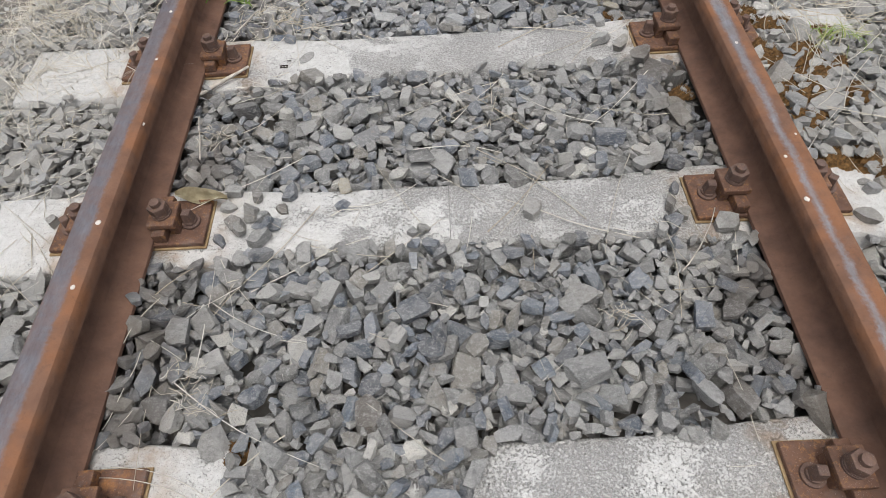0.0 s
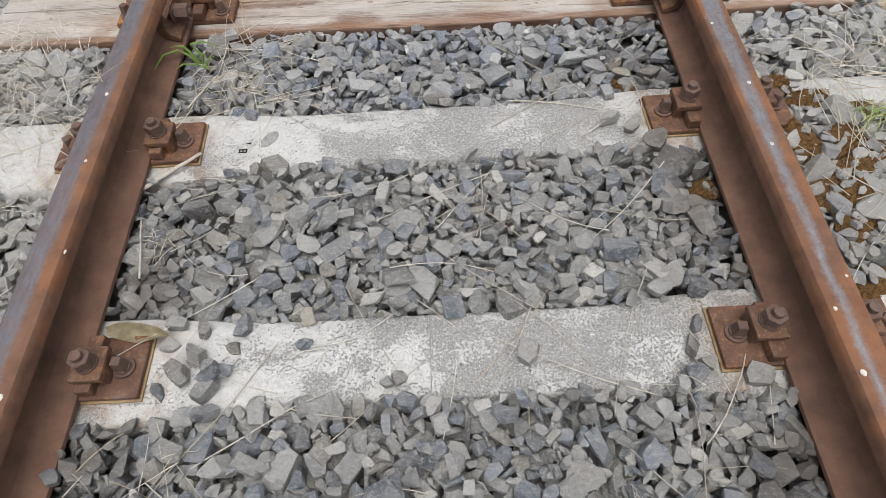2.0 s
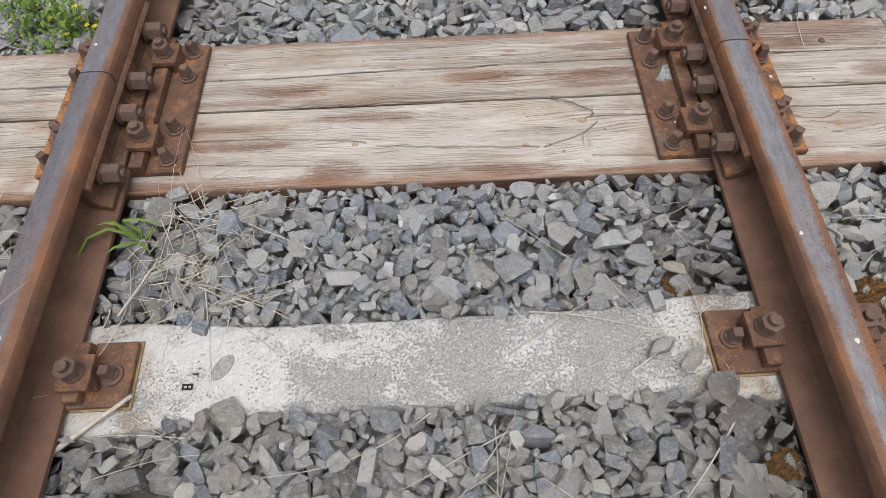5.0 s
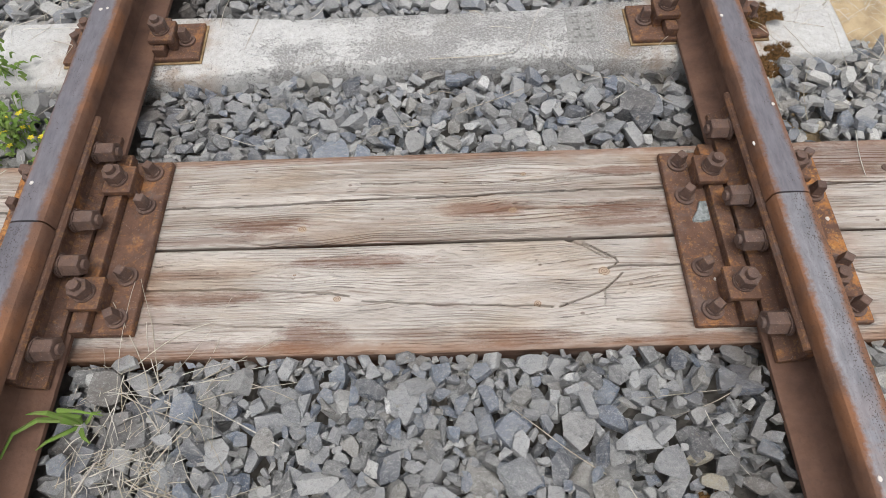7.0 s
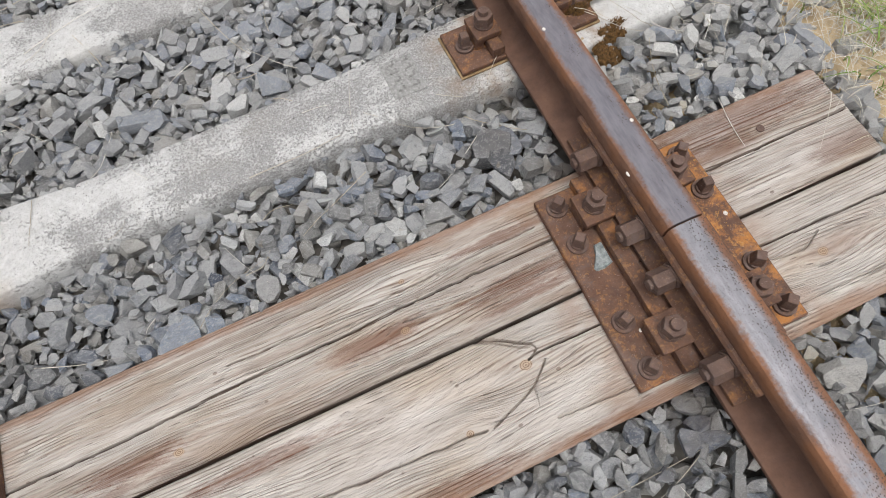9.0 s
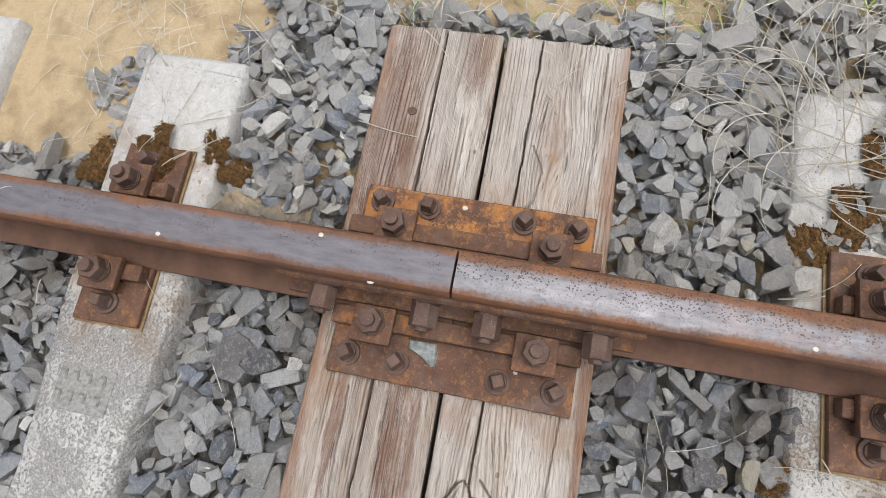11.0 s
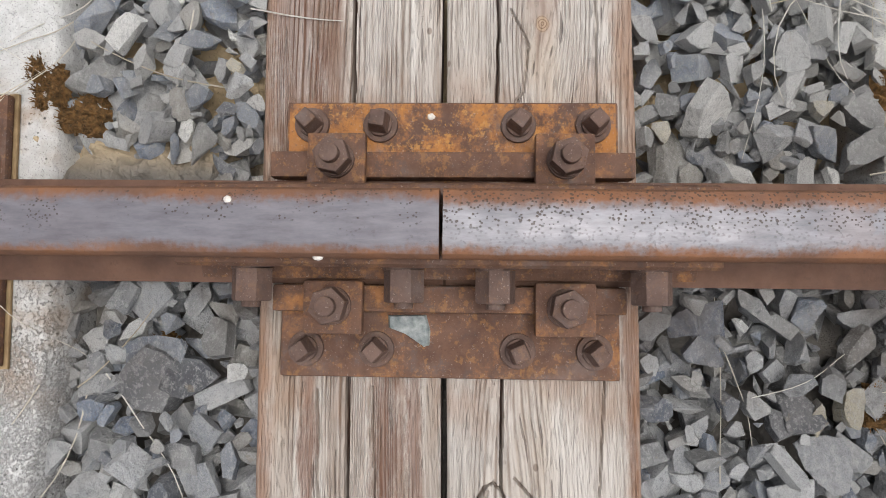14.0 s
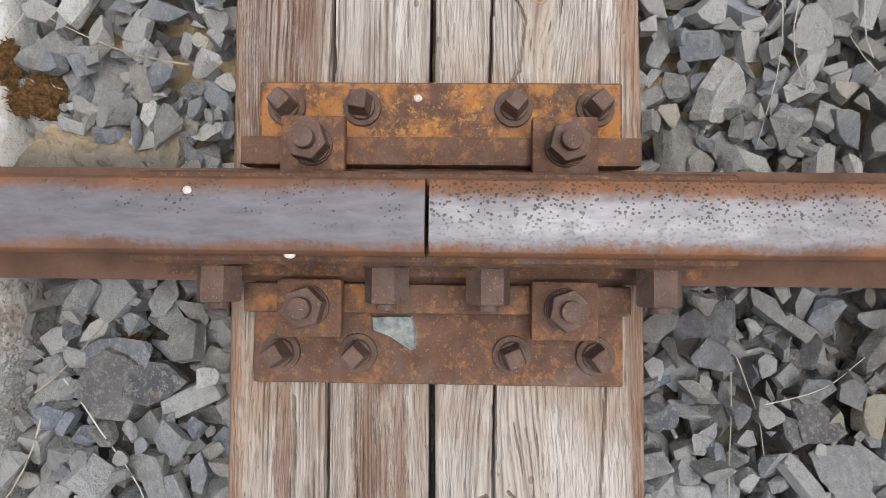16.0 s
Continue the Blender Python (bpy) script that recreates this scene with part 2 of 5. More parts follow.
def rail_material(name, side, edge_in, edge_out, core, pits):
    """Rail steel: rust all over, with a worn running band on the head between edge_in and edge_out (across from the rail's
    middle, towards the gauge side negative), core: how much rust keeps the middle of the band, pits: how pitted it is."""
    m, n = material(name)
    o = n.coord()
    p = n.place()
    x, y, z = n.axes(o)
    u = n.math("MULTIPLY", x, side)
    wob = n.math("MULTIPLY", n.math("SUBTRACT", n.noise(n.scaled(p, 1, 0.5, 1), 14, 6, 0.7), 0.5), 0.03)
    rag = n.math("MULTIPLY", n.math("SUBTRACT", n.noise(p, 130, 4, 0.6), 0.5), 0.016)
    uu = n.math("ADD", u, n.math("ADD", wob, rag))
    far = n.step(n.axes(p)[1], 0.9, 2.2)
    e_in = n.add("ShaderNodeMix", A=edge_in[0], B=edge_in[1], Factor=far).outputs[0]
    e_out = n.add("ShaderNodeMix", A=edge_out[0], B=edge_out[1], Factor=far).outputs[0]
    band = n.math("MULTIPLY", n.step(n.math("SUBTRACT", uu, e_in), -0.005, 0.008), n.step(n.math("SUBTRACT", e_out, uu), -0.005, 0.01))
    band = n.math("MULTIPLY", band, n.step(z, 0.136, 0.144))
    mid = n.math("MULTIPLY", n.step(n.math("ABSOLUTE", n.math("ADD", uu, 0.005)), 0.017, 0.026, 1.0, 0.0), n.step(n.noise(n.scaled(p, 1, 0.4, 1), 6, 4), 0.3, 0.5))
    keep = n.math("MULTIPLY", n.math("MULTIPLY", mid, n.step(far, 0.0, 1.0, core, core * 0.1)), 1.0)
    band = n.math("MULTIPLY", band, n.math("SUBTRACT", 1.0, keep))
    # round pits of uneven size, thickest on the outer half of the head
    spots = n.math("ADD", n.voronoi(n.scaled(p, 1, 0.85, 1), 265), n.math("MULTIPLY", n.noise(p, 150, 3, 0.6), 0.55))
    thick = n.math("MULTIPLY", n.step(n.math("ADD", u, n.math("MULTIPLY", wob, 1.5)), -0.016, 0.004, 0.2, 1.0), n.step(n.noise(p, 26, 4, 0.65), 0.56 - 0.2 * pits, 0.64 - 0.2 * pits))
    holes = n.math("MULTIPLY", n.step(spots, 0.485 + 0.07 * pits, 0.525 + 0.07 * pits, 1.0, 0.0), thick)
    holes = n.math("MULTIPLY", holes, n.step(n.axes(p)[1], 1.2, 1.9, 0.25, 1.0))
    tints = ((0.15, 0.155, 0.174), (0.29, 0.295, 0.315)) if pits > 0.9 else ((0.12, 0.12, 0.138), (0.215, 0.212, 0.235))
    steel = n.ramp(n.noise(n.scaled(p, 4, 0.8, 1), 24, 7, 0.7), (0.28, tints[0]), (0.72, tints[1]))
    rust = n.ramp(n.noise(p, 18, 6, 0.6), (0.25, (0.095, 0.054, 0.039)), (0.5, (0.15, 0.083, 0.057)), (0.8, (0.21, 0.118, 0.078)))
    # orange where head rust was rubbed, darker in the web
    rust = n.mix(n.math("MULTIPLY", n.step(z, 0.1, 0.125), n.step(n.noise(p, 10, 4), 0.4, 0.65, 0.1, 0.6)), rust, (0.29, 0.125, 0.055))
    rust = n.mix(n.step(n.noise(p, 90, 3), 0.6, 0.7, 0.0, 0.35), rust, (0.11, 0.065, 0.048))
    c = n.mix(n.math("MULTIPLY", band, n.math("MAXIMUM", n.step(n.noise(p, 34, 5, 0.7), 0.35, 0.6, 0.95, 0.68), n.step(far, 0.4, 1.0, 0.0, 0.92))), rust, steel)
    c = n.mix(n.math("MULTIPLY", n.math("MULTIPLY", holes, n.step(z, 0.13, 0.142)), 0.8), c, (0.07, 0.052, 0.042))
    r = n.math("SUBTRACT", n.step(n.noise(p, 50), 0.3, 0.7, 0.72, 0.9), n.math("MULTIPLY", band, 0.34 if pits > 0.8 else 0.26))
    h = n.math("SUBTRACT", n.math("MULTIPLY", n.noise(p, 110, 5), n.math("SUBTRACT", 1.15, band)), n.math("MULTIPLY", holes, 0.7))
    n.finish(c, r, n.math("ADD", n.math("MULTIPLY", band, 0.32 if pits > 0.8 else 0.22), 0.05), h, 0.0016, 0.8)
    return m


def timber_material(name, knots, seed, brown_from, stains, dark):
    """Bleached softwood with fine raised grain along x, bent round its knots, brown where water stands."""
    m, n = material(name)
    p = n.coord()
    x, y, z = n.axes(p)
    yy, core, rings = y, None, None
    for kx, ky, kr in knots:
        dx = n.math("MULTIPLY", n.math("SUBTRACT", x, kx), 0.36)
        dy = n.math("SUBTRACT", y, ky)
        d = n.math("SQRT", n.math("ADD", n.math("MULTIPLY", dx, dx), n.math("MULTIPLY", dy, dy)))
        pull = n.step(d, 0.0, kr * 2.6, 1.0, 0.0)
        yy = n.math("ADD", yy, n.math("MULTIPLY", n.math("MULTIPLY", dy, pull), -0.72))
        # the knot itself: round, with its own narrow rings
        qx = n.math("MULTIPLY", n.math("SUBTRACT", x, kx), 0.75)
        q = n.math("ADD", n.math("SQRT", n.math("ADD", n.math("MULTIPLY", qx, qx), n.math("MULTIPLY", dy, dy))), n.math("MULTIPLY", n.noise(p, 70, 2), 0.005))
        eye = n.step(q, kr * 0.3, kr * 0.42, 1.0, 0.0)
        ring = n.math("MULTIPLY", eye, n.step(n.math("SINE", n.math("MULTIPLY", q, 1900)), 0.1, 0.8))
        core = eye if core is None else n.math("MAXIMUM", core, eye)
        rings = ring if rings is None else n.math("MAXIMUM", rings, ring)
    drift = n.noise(n.scaled(p, 0.5, 0.6, 1), 2.4 + 0.3 * seed, 3, 0.5)
    sway = n.noise(n.scaled(p, 0.35, 1, 1), 9 + seed, 3, 0.5)
    yy = n.math("ADD", yy, n.math("ADD", n.math("MULTIPLY", drift, 0.05), n.math("MULTIPLY", sway, 0.008)))
    bent = n.add("ShaderNodeCombineXYZ", X=n.math("MULTIPLY", x, 0.02), Y=yy, Z=n.math("MULTIPLY", z, 0.5)).outputs[0]
    wide = n.noise(bent, 26 + seed, 3, 0.5)
    fade = n.noise(n.scaled(p, 0.18, 1.2, 1), 11 + seed, 4, 0.6)
    # year rings cut lengthwise: fine lines, and now and then a strong one
    phase = n.math("ADD", yy, n.math("MULTIPLY", wide, 0.03))
    fine = n.math("POWER", n.math("ADD", n.math("MULTIPLY", n.math("SINE", n.math("MULTIPLY", phase, 1750)), 0.5), 0.5), 2.2)
    fine = n.math("MULTIPLY", fine, n.step(fade, 0.42, 0.62, 0.1, 0.55 + dark))
    strong = n.math("POWER", n.math("ADD", n.math("MULTIPLY", n.math("SINE", n.math("MULTIPLY", phase, 820)), 0.5), 0.5), 5.0)
    strong = n.math("MULTIPLY", strong, n.step(n.noise(n.scaled(p, 0.22, 1.4, 1), 13, 4, 0.6), 0.43, 0.57, 0.1, 0.75 + 0.6 * dark))
    hair = n.step(n.noise(n.scaled(bent, 2.6, 1, 1), 560, 4, 0.75), 0.52, 0.62)
    checks = n.step(n.noise(n.scaled(bent, 2.4, 1, 1), 210, 2, 0.5), 0.665, 0.69)
    lines = n.math("MAXIMUM", n.math("MULTIPLY", fine, 0.62), strong)
    c = n.ramp(n.noise(n.scaled(p, 0.25, 1, 1), 13, 7, 0.65), (0.28, (0.37, 0.325, 0.28)), (0.5, (0.505, 0.46, 0.412)), (0.75, (0.645, 0.61, 0.565)))
    tan = n.step(n.noise(n.scaled(p, 0.3, 1, 1), 6 + seed, 5, 0.6), 0.5, 0.66, 0.0, 0.45)
    c = n.mix(tan, c, (0.43, 0.325, 0.225))
    blotch = n.noise(n.add("ShaderNodeMapping", Vector=n.scaled(p, 0.24, 1.1, 1), Location=(0, 0, seed)).outputs[0], 7.5, 5, 0.6)
    brown = n.step(blotch, brown_from, brown_from + 0.13)
    c = n.mix(n.math("MULTIPLY", brown, n.math("ADD", n.math("MULTIPLY", lines, 0.55), 0.3)), c, (0.17, 0.088, 0.05))
    rag = n.math("MULTIPLY", n.math("SUBTRACT", n.noise(n.scaled(p, 0.4, 1.8, 1), 26, 8, 0.85), 0.5), 5.0)
    c = n.mix(n.step(n.noise(n.scaled(bent, 1.0, 1, 1), 48, 4, 0.6), 0.44, 0.62, 0.0, dark), c, (0.2, 0.13, 0.085))
    wet = n.math("MULTIPLY", brown, 0.4)
    for sx, sy, rx, ry, deep in stains:
        ex, ey = n.math("DIVIDE", n.math("SUBTRACT", x, sx), rx), n.math("DIVIDE", n.math("SUBTRACT", y, sy), ry)
        d = n.math("ADD", n.math("ADD", n.math("MULTIPLY", ex, ex), n.math("MULTIPLY", ey, ey)), rag)
        blot = n.math("MULTIPLY", n.step(d, 0.0, 1.35, min(1.0, deep * 1.2), 0.0), n.math("ADD", n.math("MULTIPLY", lines, 0.6), 0.62), clamp=True)
        c = n.mix(blot, c, (0.15, 0.06, 0.034))
        wet = n.math("MAXIMUM", wet, blot)
    c = n.mix(n.math("MULTIPLY", lines, n.step(n.noise(n.scaled(p, 0.3, 1, 1), 30, 4, 0.6), 0.38, 0.6, 0.3, 0.9)), c, (0.17, 0.112, 0.078))
    c = n.mix(n.math("MULTIPLY", hair, 0.22), c, (0.22, 0.165, 0.125))
    c = n.mix(n.math("MULTIPLY", checks, 0.55), c, (0.06, 0.04, 0.03))
    # small chips and dents
    dents = n.math("MULTIPLY", n.step(n.voronoi(n.scaled(p, 0.7, 1, 1), 28), 0.07, 0.12, 1.0, 0.0), n.step(n.noise(p, 9), 0.52, 0.56))
    c = n.mix(n.math("MULTIPLY", dents, 0.6), c, (0.12, 0.075, 0.05))
    grey = n.step(n.noise(n.scaled(p, 0.35, 1, 1), 5 + seed, 4), 0.45, 0.65, 0.0, 0.28)
    c = n.mix(n.math("MULTIPLY", grey, n.math("SUBTRACT", 1.0, n.math("MAXIMUM", wet, lines))), c, (0.47, 0.445, 0.42))
    edge = n.step(n.math("ADD", n.math("ABSOLUTE", n.math("SUBTRACT", y, 2.317)), n.math("MULTIPLY", n.noise(n.scaled(p, 0.6, 1, 1), 9, 6, 0.7), 0.08)), 0.255, 0.285)
    c = n.mix(n.math("MULTIPLY", edge, 0.6), c, (0.26, 0.125, 0.062))
    # darker brown below the top face, on the flanks and in deep cracks
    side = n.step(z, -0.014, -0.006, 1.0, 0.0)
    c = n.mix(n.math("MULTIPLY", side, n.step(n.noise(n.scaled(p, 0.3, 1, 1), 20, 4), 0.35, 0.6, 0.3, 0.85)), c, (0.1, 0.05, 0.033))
    c = n.mix(n.math("MULTIPLY", core, 0.6), c, (0.4, 0.28, 0.175))
    c = n.mix(n.math("MULTIPLY", rings, 0.75), c, (0.17, 0.1, 0.06))
    # rust run off the fastenings
    run = n.step(n.math("ABSOLUTE", n.math("SUBTRACT", n.math("ABSOLUTE", x), 0.76)), 0.19, 0.28, 1.0, 0.0)
    c = n.mix(n.math("MULTIPLY", run, n.step(n.noise(n.scaled(p, 0.6, 1, 1), 13, 4), 0.42, 0.66, 0.0, 0.45)), c, (0.25, 0.12, 0.055))
    h = n.math("SUBTRACT", n.math("MULTIPLY", n.noise(p, 30, 4), 0.3), n.math("ADD", n.math("MULTIPLY", lines, 0.8), n.math("ADD", n.math("MULTIPLY", hair, 0.25), checks)))
    n.finish(c, 0.88, 0, h, 0.0026, 0.9)
    return m


def plain_material(name, low, high, scale=30, rough=0.85, depth=0.001, bump_scale=120):
    m, n = material(name)
    p = n.place()
    c = n.ramp(n.noise(p, scale, 5), (0.3, low), (0.7, high))
    n.finish(c, rough, 0, n.noise(p, bump_scale, 4), depth)
    return m


def blade_material(name, *cols):
    m, n = material(name)
    rnd = n.add("ShaderNodeNewGeometry").outputs["Random Per Island"]
    c = n.ramp(rnd, *[(i / (len(cols) - 1), c) for i, c in enumerate(cols)])
    c = n.mix(n.step(n.noise(n.place(), 60, 4), 0.4, 0.7, 0.0, 0.35), c, (0.2, 0.16, 0.1))
    n.finish(c, 0.8)
    return m


STONE, SOIL, CONCRETE = stone_material(), soil_material(), concrete_material()
TONES = {'g': STONE, 'p': stone_material('pale_slate', (0.38, 0.37, 0.345)), 'b': stone_material('blue_grey_slate', (0.1, 0.128, 0.175)),
         'd': stone_material('dark_slate', (0.062, 0.068, 0.08)), 'o': stone_material('brown_slate', (0.16, 0.138, 0.115)), 'y': stone_material('ochre_stone', (0.47, 0.41, 0.28))}
RUST, RUST_BRIGHT, RUST_DARK = rust_material("brown_rust"), rust_material("orange_rust", 0.13), rust_material("dark_rust", -0.1)
PAD = plain_material("yellowed_pad", (0.2, 0.13, 0.065), (0.4, 0.29, 0.16))
LIME = plain_material("dried_white_drop", (0.5, 0.45, 0.4), (0.74, 0.71, 0.66), 300)
MOSS = plain_material("rusty_moss", (0.06, 0.036, 0.016), (0.27, 0.145, 0.05), 140, 1.0, 0.006, 400)
STRAW = blade_material("dry_straw", (0.47, 0.42, 0.33), (0.58, 0.54, 0.46), (0.7, 0.68, 0.62), (0.5, 0.43, 0.32))
GREEN = blade_material("green_blades", (0.15, 0.25, 0.05), (0.27, 0.37, 0.09), (0.4, 0.42, 0.16), (0.55, 0.5, 0.33))
LEAF = blade_material("weed_leaves", (0.1, 0.19, 0.035), (0.17, 0.27, 0.05))
FLOWER = plain_material("yellow_petals", (0.6, 0.5, 0.03), (0.75, 0.65, 0.06))
DRY_LEAF = plain_material("dried_leaf", (0.3, 0.25, 0.15), (0.5, 0.44, 0.3), 50, 0.7)
TWIG = plain_material("bleached_twig", (0.36, 0.32, 0.27), (0.58, 0.54, 0.48), 50)
CHIP = plain_material("pale_green_grey_slate", (0.12, 0.145, 0.145), (0.33, 0.35, 0.34), 130, 0.6, 0.004)
STAMP = plain_material("worn_concrete_panel", (0.19, 0.188, 0.178), (0.36, 0.355, 0.34), 160, 0.95, 0.003)
PRESSED = plain_material("pressed_dark_marks", (0.13, 0.128, 0.12), (0.26, 0.255, 0.245), 160, 0.95)
DARK = plain_material("dark_crack", (0.02, 0.016, 0.012), (0.04, 0.03, 0.024))


# ---- mesh helpers ----
def part(name, bm, mat, parent=None, label="", smooth=False):
    """Links a bmesh as one mesh object, under parent if one is given."""
    me = bpy.data.meshes.new(name)
    bm.to_mesh(me)
    bm.free()
    me.materials.append(mat)
    if smooth:
        me.polygons.foreach_set("use_smooth", [True] * len(me.polygons))
    ob = new(name, me)
    ob.parent = parent
    if label:
        ob["label"] = label
    return ob


def box(bm, x0, x1, y0, y1, z0, z1, bevel=0.0, taper=0.0, turn=0.0):
    """A box with bevelled edges; taper draws its top in; turn: degrees about its upright axis."""
    cx, cy = (x0 + x1) / 2, (y0 + y1) / 2
    vs = []
    for z, k in ((z0, 0.0), (z1, taper)):
        for sx, sy in ((-1, -1), (1, -1), (1, 1), (-1, 1)):
            dx, dy = sx * ((x1 - x0) / 2 - k), sy * ((y1 - y0) / 2 - k)
            a = radians(turn)
            vs.append(bm.verts.new((cx + dx * math.cos(a) - dy * math.sin(a), cy + dx * math.sin(a) + dy * math.cos(a), z)))
    fs = [bm.faces.new([vs[i] for i in f]) for f in ((3, 2, 1, 0), (4, 5, 6, 7), (0, 1, 5, 4), (1, 2, 6, 5), (2, 3, 7, 6), (3, 0, 4, 7))]
    if bevel:
        edges = list({e for f in fs for e in f.edges})
        bmesh.ops.bevel(bm, geom=edges, offset=bevel, segments=2, affect="EDGES", profile=0.6)
    return bm


def prism(bm, sides, r, h, m, bevel=0.0, top=1.0):
    """A prism or disc of that many sides, from 0 to h along the local z axis of the pose m."""
    lo = [bm.verts.new(m @ Vector((r * math.cos(2 * math.pi * i / sides), r * math.sin(2 * math.pi * i / sides), 0))) for i in range(sides)]
    hi = [bm.verts.new(m @ Vector((top * r * math.cos(2 * math.pi * i / sides), top * r * math.sin(2 * math.pi * i / sides), h))) for i in range(sides)]
    bm.faces.new(lo[::-1])
    cap = bm.faces.new(hi)
    for i in range(sides):
        bm.faces.new((lo[i], lo[(i + 1) % sides], hi[(i + 1) % sides], hi[i]))
    if bevel:
        bmesh.ops.bevel(bm, geom=list(cap.edges), offset=bevel, segments=2, affect="EDGES", profile=0.6)
    return bm


def extrude(bm, outline, y0, y1, cuts=1, flip=1.0):
    """A closed outline of (x, z) drawn out along y."""
    rows = []
    for k in range(cuts + 1):
        y = y0 + (y1 - y0) * k / cuts
        rows.append([bm.verts.new((flip * x, y, z)) for x, z in outline])
    n = len(outline)
    for a, b in zip(rows, rows[1:]):
        for i in range(n):
            bm.faces.new((a[i], a[(i + 1) % n], b[(i + 1) % n], b[i]))
    bm.faces.new(rows[0][::-1])
    bm.faces.new(rows[-1])
    bmesh.ops.recalc_face_normals(bm, faces=bm.faces)
    return bm


def empty(name, at=(0, 0, 0)):
    e = new(name)
    e.location = at
    return e


# ---- plan: x across the track, y along it, z up from the sleepers' tops ----
RAIL_X, RAIL_BASE, RAIL_HEIGHT = 0.756, 0.014, 0.149
JOINT = {1: 2.3405, -1: 2.314}
SLEEPERS = [0.395, 1.033, 1.645, 2.970, 3.537]
SKEW = [0.0, 0.008, 0.018, 0.02, 0.02]  # how far each sleeper runs forward per metre across
SLEEPER_ENDS = [1.24, 1.24, 1.25, 1.158, 1.2]
TIMBERS = [(2.07, 2.3165), (2.3245, 2.563)]
TIMBER_X = (-1.31, 1.318)
TIMBER_POSE = pose(0, 0.0145, 0, 0, 0, math.degrees(0.0095))


# ---- ground ----
def build_ground():
    bm = bmesh.new()
    near = [-400, -60, -12, -4] + [-2.4 + 0.12 * i for i in range(41)] + [4, 12, 60, 400]
    far = [-400, -60, -12, -3] + [-0.6 + 0.12 * i for i in range(46)] + [8, 14, 60, 400]
    grid = []
    for y in far:
        row = []
        for x in near:
            z = -0.085
            if 0.88 < x < 2.5 and 2.9 < y < 4:
                z = -0.038 + 0.012 * noise.noise((x * 6, y * 6, 0))
            if abs(x) > 1.32:
                z = -0.045 + 0.02 * noise.noise((x * 3, y * 3, 3))
            row.append(bm.verts.new((x, y, z)))
        grid.append(row)
    for a, b in zip(grid, grid[1:]):
        for i in range(len(a) - 1):
            bm.faces.new((a[i], a[i + 1], b[i + 1], b[i]))
    g = part("ground", bm, SOIL, smooth=True)
    return tagged(g, "sandy brown soil under and beside the track", "ground", kind="structure")


build_ground()


# ---- rails ----
def rail_outline(side):
    """Rail section; the head reaches a little further on the gauge side."""
    half = [(0.0655, 0.0), (0.0655, 0.010), (0.061, 0.0125), (0.03, 0.0195), (0.0125, 0.029), (0.0075, 0.042), (0.007, 0.06), (0.0072, 0.082),
            (0.0105, 0.095), (0.0165, 0.1), (0.0355, 0.1085), (0.036, 0.128), (0.0348, 0.138), (0.0315, 0.1436), (0.0255, 0.1468), (0.016, 0.1484), (0.0, 0.149)]
    gauge = [(-x - (0.0032 if z > 0.104 else 0.0) * min(1.0, x / 0.02), z) for x, z in half]
    return [(x * side, z) for x, z in half + gauge[-2::-1]]


def build_rail(side, y0, y1, mat, label):
    bm = extrude(bmesh.new(), rail_outline(side), y0, y1, 40)
    r = part("rail", bm, mat)
    r.location = (side * RAIL_X, 0, RAIL_BASE)
    for p in r.data.polygons:
        p.use_smooth = abs(p.normal.y) < 0.5
    r.data.set_sharp_from_angle(angle=radians(28))
    return tagged(r, label, "rail", "rails of the track")


build_rail(1, -1.6, JOINT[1] - 0.002, rail_material("steel_right_near", 1, (-0.018, -0.03), (-0.002, 0.021), 0.0, 1.0),
           "rust-brown steel rail with a pitted, brightly worn running band")
build_rail(1, JOINT[1] + 0.002, 7.0, rail_material("steel_right_far", 1, (-0.03, -0.03), (0.03, 0.024), 0.0, 0.35),
           "rust-brown steel rail with a dull violet-grey worn head")
build_rail(-1, -1.6, JOINT[-1] - 0.002, rail_material("steel_left_near", -1, (-0.012, -0.02), (0.036, 0.036), 0.0, 0.85),
           "rusty steel rail with a mottled violet-grey worn head")
build_rail(-1, JOINT[-1] + 0.002, 7.0, rail_material("steel_left_far", -1, (-0.026, -0.026), (0.031, 0.031), 0.0, 0.4),
           "rusty steel rail with a grey worn head beyond the joint")


